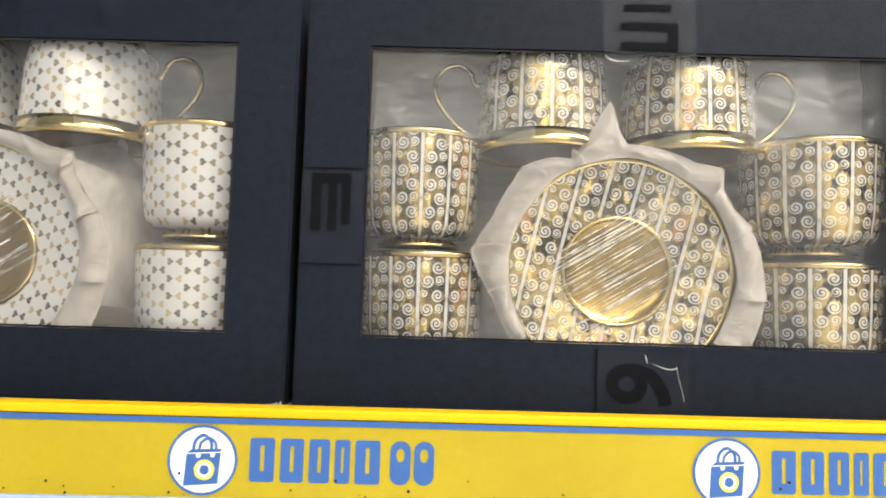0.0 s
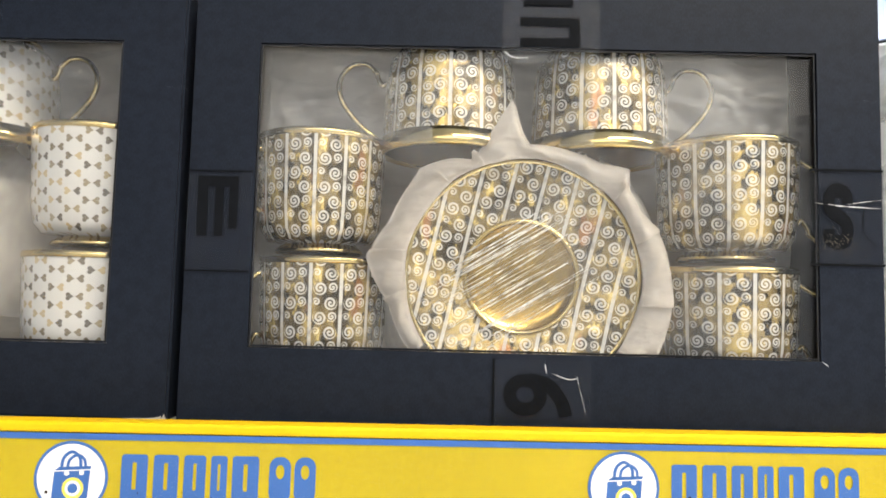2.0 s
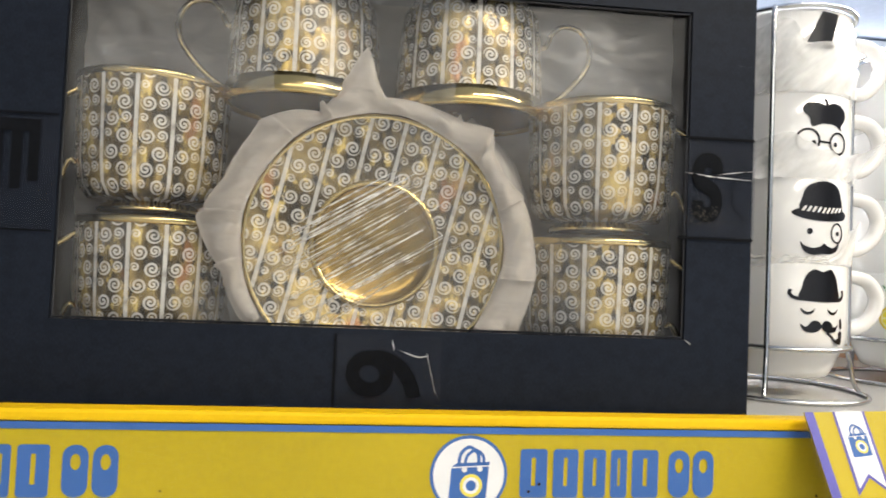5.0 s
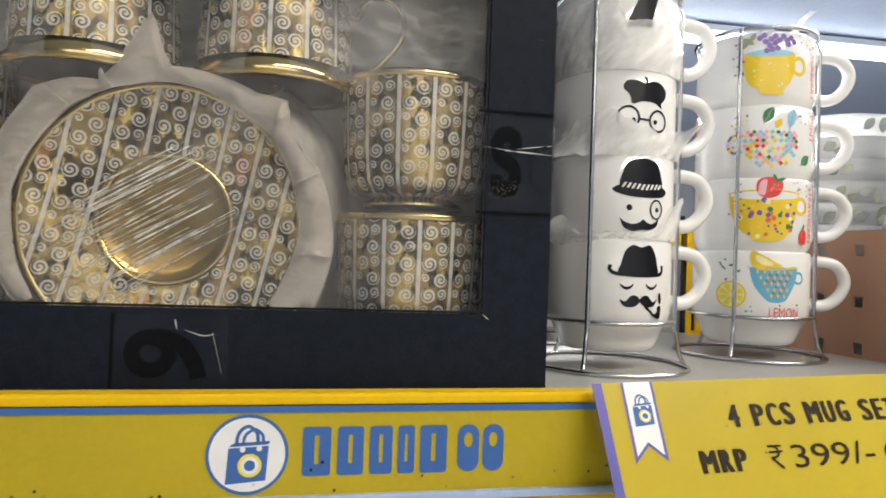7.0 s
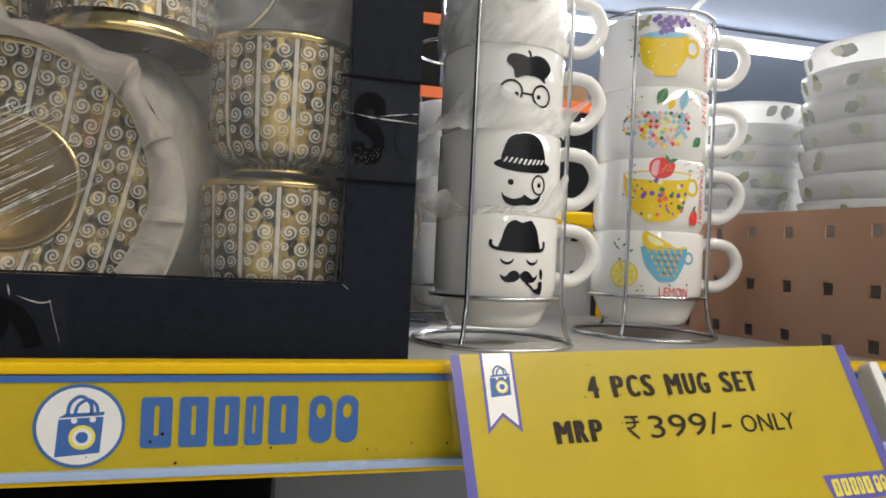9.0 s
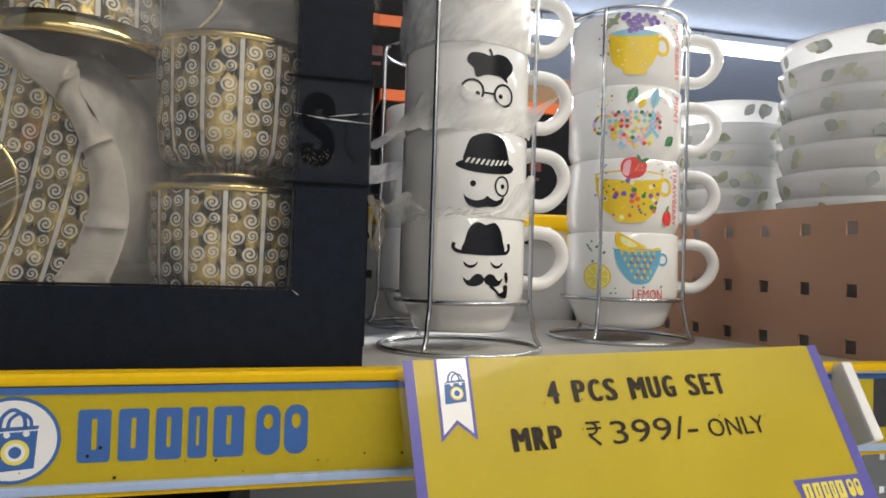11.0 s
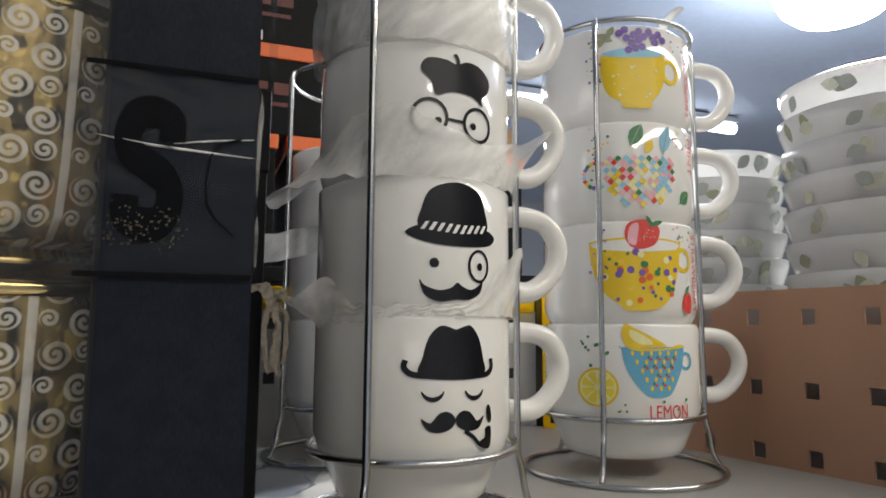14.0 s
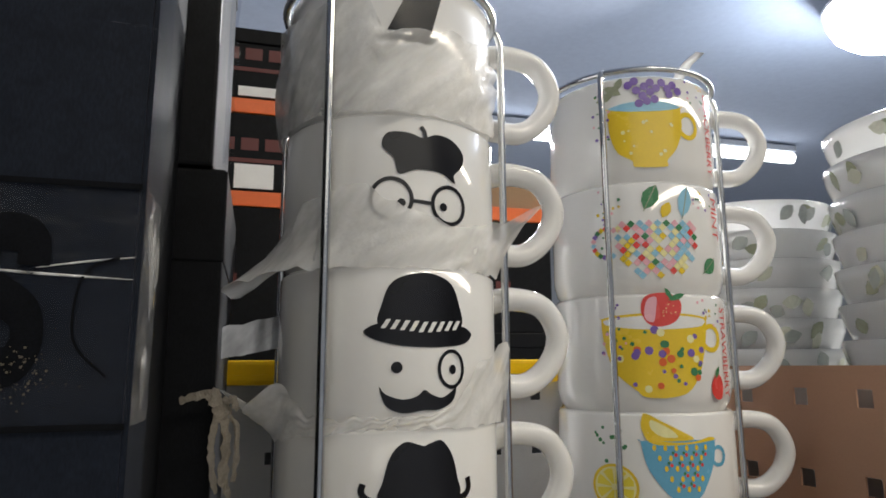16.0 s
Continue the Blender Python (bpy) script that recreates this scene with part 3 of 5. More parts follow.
FACE = Matrix.Rotation(radians(90), 4, "X")
for i in range(-2, 5):
    x = -0.1133 + 0.2805 * i
    base = Matrix.Translation((x, YF + 0.0019, 1.2760)) @ FACE
    bag_emblem(rail, base, 18.5)
    brand_blocks(rail, Matrix.Translation((x + 0.0248, YF + 0.0019, 1.2653)) @ FACE, 1.0, PRINT_BLUE)
# small dark specks of dirt on the strip
rng = random.Random(5)
bm = bmesh.new()
for i in range(46):
    x, z = rng.uniform(-0.25, 0.36), 1.2575 + abs(rng.gauss(0, 0.008))
    fill(bm, ellipse(x, min(z, 1.292), rng.uniform(0.0003, 0.0009), n=7))
tagged(part("dirt_specks", bm, PRINT_BROWN, rail, at=Matrix.Translation((0, YF + 0.0015, 0)) @ FACE), kind="stuff")

# ---- price sign in its holder ----
TL, TR = Vector((0.3332, 0.3690, 1.3093)), Vector((0.5816, 0.3860, 1.3150))
U = (TR - TL).normalized()
V = Vector((0, 0.47, 0.88))
V = (V - U * V.dot(U)).normalized()
N = U.cross(V)
SIGN = Matrix(((U.x, V.x, N.x, TL.x), (U.y, V.y, N.y, TL.y), (U.z, V.z, N.z, TL.z), (0, 0, 0, 1))) @ Matrix.Diagonal((0.953, 0.953, 0.953, 1))
sign = thing("price_sign", "yellow printed mug price sign in a clear holder", "price sign", SIGN)
part("paper", box_bm(0, 0.2614, -0.115, 0, -0.0006, 0), PAPER_YELLOW, sign)
for x0, x1 in ((0, 5.2), (254.5, 261.4)):
    part("border", shapes([[(x0, -115), (x0, 0), (x1, 0), (x1, -115)]]), PRINT_VIOLET, sign, at=Matrix.Translation((0, 0, 0.0002)))
part("badge_band", shapes([[(212, -90), (209, -76), (254.5, -76), (254.5, -90)]]), PRINT_VIOLET, sign, at=Matrix.Translation((0, 0, 0.0002)))
brand_blocks(sign, Matrix.Translation((0.2135, -0.0875, 0.0004)), 0.40, PRINT_YELLOW)
part("pennant_rim", shapes([[(16.2, 0), (15.0, -42), (24.2, -33.5), (33.6, -42), (34.8, 0)]]), PRINT_VIOLET, sign, at=Matrix.Translation((0, 0, 0.0002)))
part("pennant", shapes([[(17.6, 0), (16.6, -38.6), (24.2, -31.5), (32.0, -38.6), (33.2, 0)]]), PRINT_WHITE, sign, at=Matrix.Translation((0, 0, 0.0003)))
bag_emblem(sign, Matrix.Translation((0.0252, -0.0152, 0.0002)), 11.5, disc=False)


def sign_words(text, x, y, size, width, bold):
    """Words on the sign; bold ones are narrow, thick letters set one by one."""
    if not bold:
        part("lettering", letters(text, size, 0.0, width=width), PRINT_BROWN, sign, at=Matrix.Translation((x, y, 0.0004)))
        return
    wide = {" ": 0.62, "M": 1.30, "4": 0.92, "E": 0.86, "T": 0.92}
    gap = 0.20
    k = width / (sum(wide.get(c, 1.0) + gap for c in text) - gap)
    b, pen = bmesh.new(), 0.0
    for c in text:
        w = wide.get(c, 1.0) * k
        if c != " ":
            glyph = letters(c, size, 0.0, width=w - 2 * bold)
            for j, dx in enumerate((0.0, 1.0, 2.0, 0.5, 1.5)):
                seen = {}
                for f in glyph.faces:
                    for v in f.verts:
                        if v not in seen:
                            seen[v] = b.verts.new(v.co + Vector((pen + dx * bold, bold * (0.25 if j > 2 else 0.0), 0.00002 * j)))
                    b.faces.new([seen[v] for v in f.verts])
            glyph.free()
        pen += w + gap * k
    part("lettering", b, PRINT_BROWN, sign, at=Matrix.Translation((x, y, 0.0004)))


sign_words("4 PCS MUG SET", 0.0748, -0.0264, 0.0172, 0.1106, 0.00085)
sign_words("MRP", 0.0512, -0.0490, 0.0164, 0.0275, 0.00085)
part("lettering", shapes([stroke([(0, 11.6), (8.4, 11.6)], 1.1), stroke([(0, 8.6), (8.4, 8.6)], 1.1),
                          stroke(spline([(0.4, 11.6), (3.6, 11.4), (5.6, 9.8), (5.4, 7.2), (3.4, 5.8), (0.4, 5.6)], False, 4), 1.2), stroke([(0.6, 5.6), (6.4, 0.0)], 1.3)]),
     PRINT_BROWN, sign, at=Matrix.Translation((0.0930, -0.0490, 0.0004)))
sign_words("399/-", 0.1068, -0.0492, 0.0172, 0.0525, 0.0)
sign_words("ONLY", 0.1662, -0.0495, 0.0140, 0.0372, 0.0)
hold = part("holder", box_bm(-0.004, 0.268, -0.118, 0.0055, 0.0012, 0.0022, 0.0004), ACRYLIC, sign, "clear acrylic holder")
hold.visible_shadow = False
part("end_clip", box_bm(0.272, 0.280, -0.060, -0.012, -0.012, 0.004, 0.002), PRINT_WHITE, sign, "white plastic end clip")
part("hook", box_bm(0.02, 0.24, -0.010, -0.002, -0.012, -0.0008, 0.001), ACRYLIC, sign, "clear hook over the rail")
bm = bmesh.new()
for i in range(11):
    fill(bm, ellipse(rng.uniform(0.006, 0.25), rng.uniform(-0.11, -0.002), rng.uniform(0.0002, 0.0005), n=7))
tagged(part("dirt_specks", bm, PRINT_BROWN, sign, at=Matrix.Translation((0, 0, 0.0005))), kind="stuff")


# ---- gift boxes with a film window ----
def frame_bm(x0, x1, z0, z1, wx0, wx1, wz0, wz1, y0, y1):
    """A flat frame with an opening, y0 to y1 thick."""
    bm = bmesh.new()
    outer, inner = [(x0, z0), (x1, z0), (x1, z1), (x0, z1)], [(wx0, wz0), (wx1, wz0), (wx1, wz1), (wx0, wz1)]
    ring = [[[bm.verts.new((x, y, z)) for x, z in c] for c in (outer, inner)] for y in (y0, y1)]
    for i in range(4):
        j = (i + 1) % 4
        (fo, fi), (bo, bi) = ring
        bm.faces.new((fo[i], fo[j], fi[j], fi[i])), bm.faces.new((bo[i], bo[j], bi[j], bi[i]))
        bm.faces.new((fo[i], fo[j], bo[j], bo[i])), bm.faces.new((fi[i], fi[j], bi[j], bi[i]))
    bmesh.ops.bevel(bm, geom=[e for e in bm.edges if all(abs(v.co.y - y0) < 1e-6 for v in e.verts) and len({(round(v.co.x, 5) in (round(x0, 5), round(x1, 5))) and (round(v.co.z, 5) in (round(z0, 5), round(z1, 5))) for v in e.verts}) == 1 and all(round(v.co.x, 5) in (round(x0, 5), round(x1, 5)) for v in e.verts)],
                    offset=0.0012, segments=2, affect="EDGES")
    return bm


BOX_W, BOX_H, FRONT = 0.3905, 0.256, 0.390


def gift_box(x0, label, yaw=0.0):
    """A navy card gift box, its front a frame round a film window; x0: its lower left front corner."""
    g = thing("gift_box", label, "gift box", pose(x0, FRONT, SHELF, 0, 0, yaw), "gift boxes")
    wx0, wx1, wz0, wz1 = 0.038, 0.3545, 0.0412, 0.2145
    part("front_frame", frame_bm(0, BOX_W, 0, BOX_H, wx0, wx1, wz0, wz1, 0, 0.0022), NAVY, g)
    part("window_edge", frame_bm(wx0 + 0.0002, wx1 - 0.0002, wz0 + 0.0002, wz1 - 0.0002, wx0 + 0.0012, wx1 - 0.0012, wz0 + 0.0012, wz1 - 0.0012, 0.0004, 0.0019), EDGE_GREY, g, "raw grey card edge of the window")
    for d in ((0, 0.0022, 0.0022, 0.026, 0, BOX_H), (BOX_W - 0.0022, BOX_W, 0.0022, 0.026, 0, BOX_H), (0.0022, BOX_W - 0.0022, 0.0022, 0.026, 0, 0.0022), (0.0022, BOX_W - 0.0022, 0.0022, 0.026, BOX_H - 0.0022, BOX_H)):
        part("lid_side", box_bm(*d), NAVY, g)
    m = 0.005
    for d in ((m, m + 0.002, 0.004, 0.094, 0.0024, BOX_H - m), (BOX_W - m - 0.002, BOX_W - m, 0.004, 0.094, 0.0024, BOX_H - m), (m, BOX_W - m, 0.0942, 0.0962, 0.0024, BOX_H - m), (m + 0.002, BOX_W - m - 0.002, 0.004, 0.094, 0.0024, 0.0044), (m + 0.002, BOX_W - m - 0.002, 0.004, 0.094, BOX_H - m - 0.002, BOX_H - m)):
        part("tray_wall", box_bm(*d), BLACK_CARD, g)
    # padded lining: a soft sheet with pockets
    bm = bmesh.new()
    nx, nz = 56, 36
    vs = [[bm.verts.new((0.008 + (BOX_W - 0.016) * i / nx, 0.088 + 0.004 * noise.noise((i * 0.22, j * 0.3, x0)) + 0.002 * noise.noise((i * 0.6, j * 0.5, x0 + 7)), 0.006 + (BOX_H - 0.014) * j / nz)) for j in range(nz + 1)] for i in range(nx + 1)]
    for i in range(nx):
        for j in range(nz):
            bm.faces.new((vs[i][j], vs[i + 1][j], vs[i + 1][j + 1], vs[i][j + 1]))
    part("lining", bm, LINING, g, "grey satin lining", smooth=True)
    # the film: a slightly slack sheet
    bm = bmesh.new()
    nx, nz = 60, 36
    vs = []
    for i in range(nx + 1):
        col = []
        for j in range(nz + 1):
            u, v = i / nx, j / nz
            slack = math.sin(math.pi * u) * math.sin(math.pi * v)
            col.append(bm.verts.new((wx0 - 0.003 + (wx1 - wx0 + 0.006) * u, 0.0034 + 0.0016 * slack * noise.noise((u * 7, v * 5, x0 * 9)) , wz0 - 0.003 + (wz1 - wz0 + 0.006) * v)))
        vs.append(col)
    for i in range(nx):
        for j in range(nz):
            bm.faces.new((vs[i][j], vs[i + 1][j], vs[i + 1][j + 1], vs[i][j + 1]))
    film = part("window_film", bm, FILM, g, "clear crinkled plastic window film", smooth=True)
    film.visible_shadow = False
    return g


def crinkle_sheet(name, x0, x1, z0, z1, y, seed, material, parent, amp=0.0006, label=""):
    bm = bmesh.new()
    nx, nz = 22, 16
    vs = [[bm.verts.new((x0 + (x1 - x0) * i / nx, y - abs(amp * noise.noise((i * 0.4 + seed, j * 0.45, seed)) ), z0 + (z1 - z0) * j / nz)) for j in range(nz + 1)] for i in range(nx + 1)]
    for i in range(nx):
        for j in range(nz):
            bm.faces.new((vs[i][j], vs[i + 1][j], vs[i + 1][j + 1], vs[i][j + 1]))
    ob = part(name, bm, material, parent, label, smooth=True)
    ob.visible_shadow = False
    TAPES.append(ob)
    return ob


TAPES = []


def ink_on_box(name, polys, box, x, z, y=-0.0010, turn=0.0, material=None):
    near = min((o for o in TAPES if o.parent == box), key=lambda o: min((Vector((v.co.x, v.co.z)) - Vector((x, z))).length for v in o.data.vertices))
    part(name, shapes(polys), material or TAPE_INK, near, at=Matrix.Translation((x, y, z)) @ FACE @ Matrix.Rotation(radians(turn), 4, "Z"))


S_BAND = [(x * 0.60, y * 0.80) for x, y in stroke(spline([(8.5, 9), (8, 15.5), (2, 18), (-5, 17), (-8.5, 11), (-7, 4.5), (0, 0.5), (7, -4), (8.5, -11), (5, -17), (-2, -18), (-8, -15.5), (-8.5, -9)], False, 5), 10.5)]
NINE = [{"rim": ellipse(0, 5, 11.5, 12, 30), "holes": [ellipse(0, 5, 4.2, 5, 18)]}, stroke(spline([(9, 6), (9, -6), (3, -15), (-4, -20)], False, 5), 7.5)]

main_box = gift_box(-0.0742, "navy card gift box with a window, teacups inside, on the shelf")
# tapes over its edges
crinkle_sheet("tape", 0.349, 0.3903, 0.0945, 0.1475, -0.0003, 1.0, TAPE, main_box, label="clear printed packing tape")
crinkle_sheet("tape", 0.0004, 0.037, 0.083, 0.1395, -0.0003, 2.0, TAPE, main_box, label="clear printed packing tape")
crinkle_sheet("tape", 0.1765, 0.2315, 0.2055, 0.2555, -0.0003, 3.0, TAPE, main_box, label="clear printed packing tape")
crinkle_sheet("tape", 0.1748, 0.2280, 0.0012, 0.0385, -0.0003, 4.0, TAPE, main_box, label="clear printed packing tape")
for z in (0.0945, 0.1475):
    ink_on_box("tape_edge", [[(0, -0.7), (41, -0.7), (41, 0.7), (0, 0.7)]], main_box, 0.349, z)
for z in (0.083, 0.1395):
    ink_on_box("tape_edge", [[(0, -0.5), (36.5, -0.5), (36.5, 0.5), (0, 0.5)]], main_box, 0.0006, z)
ink_on_box("tape_edge", [[(-0.7, 0), (0.7, 0), (0.7, 37), (-0.7, 37)]], main_box, 0.1748, 0.0014)
ink_on_box("tape_mark", [S_BAND], main_box, 0.3645, 0.1215)
ink_on_box("tape_mark", [stroke(spline([(15, 12), (8, 8), (7, -6), (14, -14)], False, 5), 0.6)], main_box, 0.3715, 0.119)
ink_on_box("tape_mark", NINE, main_box, 0.197, 0.0175, turn=72)
ink_on_box("tape_mark", [[(5, 18), (11, 18), (11, 52), (5, 52)], [(15, 18), (20, 18), (20, 52), (15, 52)], [(23, 22), (28, 22), (28, 52), (23, 52)], [(5, 46), (28, 46), (28, 52), (5, 52)]], main_box, 0.0015, 0.0845)
ink_on_box("tape_mark", [[(10, 8), (44, 8), (44, 13), (10, 13)], [(10, 20), (44, 20), (44, 25), (10, 25)], [(38, 8), (44, 8), (44, 25), (38, 25)], [(12, 32), (40, 32), (40, 36), (12, 36)]], main_box, 0.1765, 0.207)
# crumpled tape ridges catching light
def tape_ridge(box, pts, w):
    bm = sweep([(x, -0.0008, z) for x, z in spline(pts, False, 6)], [w * (0.3 + 0.7 * math.sin(math.pi * (i + 0.5) / (6 * (len(pts) - 1) + 1))) for i in range(6 * (len(pts) - 1) + 1)], 6, flat=0.5)
    part("tape_crease", bm, STRETCH, box, smooth=True)
tape_ridge(main_box, [(0.352, 0.1290), (0.364, 0.1275), (0.376, 0.1268), (0.3895, 0.1262)], 0.0004)
tape_ridge(main_box, [(0.370, 0.1283), (0.380, 0.1300), (0.3895, 0.1312)], 0.0003)
tape_ridge(main_box, [(0.207, 0.031), (0.216, 0.028), (0.2215, 0.029)], 0.0004)
tape_ridge(main_box, [(0.2205, 0.030), (0.2225, 0.022), (0.2255, 0.010)], 0.00022)
tape_ridge(main_box, [(0.203, 0.036), (0.204, 0.031)], 0.0005)
tape_ridge(main_box, [(0.1775, 0.212), (0.181, 0.209), (0.187, 0.208), (0.191, 0.2085)], 0.0006)
tape_ridge(main_box, [(0.3545, 0.0412), (0.3565, 0.0398), (0.3578, 0.0388)], 0.00028)

bm = bmesh.new()
nx_, nz_ = 8, 18
vs = [[bm.verts.new((BOX_W + 0.0004 + 0.0007 * abs(noise.noise((i * 0.9, j * 0.35, 5))), -0.0002 + 0.0225 * i / nx_, 0.0945 + 0.053 * j / nz_)) for j in range(nz_ + 1)] for i in range(nx_ + 1)]
for i in range(nx_):
    for j in range(nz_):
        bm.faces.new((vs[i][j], vs[i + 1][j], vs[i + 1][j + 1], vs[i][j + 1]))
end = part("tape", bm, STRETCH_DULL, main_box, "wrinkled tape end on the lid side", smooth=True)
end.visible_shadow = False
for y, z0, z1 in ((0.004, 0.131, 0.146), (0.010, 0.118, 0.144), (0.016, 0.126, 0.139), (0.007, 0.098, 0.112)):
    part("tape_crease", sweep([(BOX_W + 0.0012, y + 0.0012 * math.sin(k * 2.0), z0 + (z1 - z0) * k / 4) for k in range(5)], [0.0002, 0.0005, 0.0006, 0.0005, 0.0002], 6), STRETCH_DULL, main_box, smooth=True)

bm = bmesh.new()
for i in range(170):
    x, z = 0.363 + rng.gauss(0, 0.007), 0.1055 + rng.gauss(0, 0.0035)
    if 0.350 < x < 0.389 and z > 0.096:
        fill(bm, ellipse(x, z, rng.uniform(0.00008, 0.00032), n=6))
tagged(part("adhesive_flakes", bm, FLAKE, main_box, at=Matrix.Translation((0, -0.0012, 0)) @ FACE), kind="stuff")

left_box = gift_box(-0.0790 - BOX_W, "navy card gift box with worn corner, heart-print cups inside")
crinkle_sheet("tape", 0.265, 0.283, 0.222, 0.2555, -0.0003, 6.0, TAPE, left_box, label="clear packing tape")
crinkle_sheet("tape", 0.205, 0.222, 0.222, 0.2555, -0.0003, 8.0, TAPE, left_box, label="clear packing tape")
bm = bmesh.new()
for i in range(14):
    x = BOX_W - 0.0065 * rng.random()
    fill(bm, [(x - 0.0022 * rng.random(), 0.0003), (min(BOX_W, x + 0.002 * rng.random()), 0.0003), (min(BOX_W, x + 0.0015 * rng.random()), 0.0012 + 0.0045 * rng.random() * max(0.2, 1 - (BOX_W - x) / 0.0065))], z=0.00003 * i)
fill(bm, [(BOX_W - 0.030, 0.0003), (BOX_W - 0.005, 0.0003), (BOX_W - 0.004, 0.0016), (BOX_W - 0.012, 0.0010), (BOX_W - 0.020, 0.0009)], z=0.0006)
part("torn_corner", bm, CARD_EDGE, left_box, "torn pale card at the corner", at=Matrix.Translation((0, -0.0002, 0)) @ FACE)

# two dark boxes stacked behind, with torn wrapping
def dark_box(x0, x1, y0, y1, z0, z1, label):
    g = thing("stock_box", label, "box", pose((x0 + x1) / 2, (y0 + y1) / 2, z0), "boxes behind")
    w, d, h = (x1 - x0) / 2, (y1 - y0) / 2, z1 - z0
    part("body", box_bm(-w, w, -d, d, 0, h, 0.0015), BLACK_CARD, g)
    part("lid_edge", box_bm(-w - 0.0006, w + 0.0006, -d - 0.0006, d + 0.0006, h * 0.80, h - 0.001, 0.0008), BLACK_CARD, g)
    return g


dark_box(-0.02, 0.3285, 0.492, 0.600, SHELF, 1.4830, "worn black card box standing behind the gift box")
upper = dark_box(-0.02, 0.3235, 0.490, 0.600, 1.4832, 1.640, "black card box stacked on another box")
scrap = thing("torn_wrapping", "torn brown paper and tape hanging from a box", "scrap", pose(0.3300, 0.489, 1.392) @ Matrix.Diagonal((0.72, 1, 0.92, 1)))
rng = random.Random(11)


def ragged_strip(line, width, seed):
    """A thin torn ribbon of paper with uneven edges, along a 3D line."""
    bm = bmesh.new()
    m = 6 * (len(line) - 1)
    rows2 = []
    for i in range(m + 1):
        k, t = min(i // 6, len(line) - 2), i / 6 - min(i // 6, len(line) - 2)
        p = Vector(line[k]).lerp(Vector(line[k + 1]), t)
        d = (Vector(line[k + 1]) - Vector(line[k])).normalized()
        side = d.cross(Vector((0.2, -1, 0.1))).normalized()
        w = width * (0.55 + 0.45 * math.sin(math.pi * (0.15 + 0.75 * i / m)))
        a, b = (w * (1 + 0.9 * noise.noise((i * 0.7, e, seed))) for e in (1, 5))
        curl = Vector((0, 0.0016 * noise.noise((i * 0.3, 9, seed)), 0))
        rows2.append([bm.verts.new(p - side * a), bm.verts.new(p + curl), bm.verts.new(p + side * b)])
    for i in range(m):
        for j in range(2):
            bm.faces.new((rows2[i][j], rows2[i][j + 1], rows2[i + 1][j + 1], rows2[i + 1][j]))
    bmesh.ops.solidify(bm, geom=bm.faces[:], thickness=0.0004)
    return bm


for k, (line, wd) in enumerate((
        ([(-0.018, -0.004, 0.0035), (-0.010, -0.006, 0.0055), (-0.003, -0.006, 0.0065), (0.002, -0.005, 0.003)], 0.0016),
        ([(-0.004, -0.006, 0.007), (0.001, -0.007, 0.002), (0.003, -0.006, -0.004)], 0.0036),
        ([(0.000, -0.006, -0.001), (-0.002, -0.006, -0.012), (-0.001, -0.007, -0.022), (0.001, -0.005, -0.031)], 0.0016),
        ([(0.003, -0.005, 0.000), (0.005, -0.007, -0.012), (0.004, -0.006, -0.024), (0.007, -0.005, -0.033)], 0.0022),
        ([(0.004, -0.005, 0.002), (0.009, -0.006, -0.006), (0.010, -0.006, -0.018), (0.009, -0.005, -0.027)], 0.0014),
        ([(0.001, -0.006, 0.003), (0.007, -0.008, 0.004), (0.010, -0.007, 0.000)], 0.0018))):
    part("strip", ragged_strip(line, wd, k * 3.1), CARD_EDGE, scrap)
flap = thing("hanging_tape", "loose strip of clear tape along the box edge", "tape", pose(0.3265, 0.488, 1.4835))
bm = bmesh.new()
rows_ = [[bm.verts.new((0.0005 + u * (0.003 + 0.004 * abs(noise.noise((j * 0.4, 1, 1)))), -0.001 + 0.003 * noise.noise((j * 0.5, u, 4)), 0.0002 + 0.0052 * j)) for u in (0, 0.5, 1)] for j in range(22)]
for j in range(21):
    for i in range(2):
        bm.faces.new((rows_[j][i], rows_[j][i + 1], rows_[j + 1][i + 1], rows_[j + 1][i]))
part("strip", bm, TAPE, flap, smooth=True)


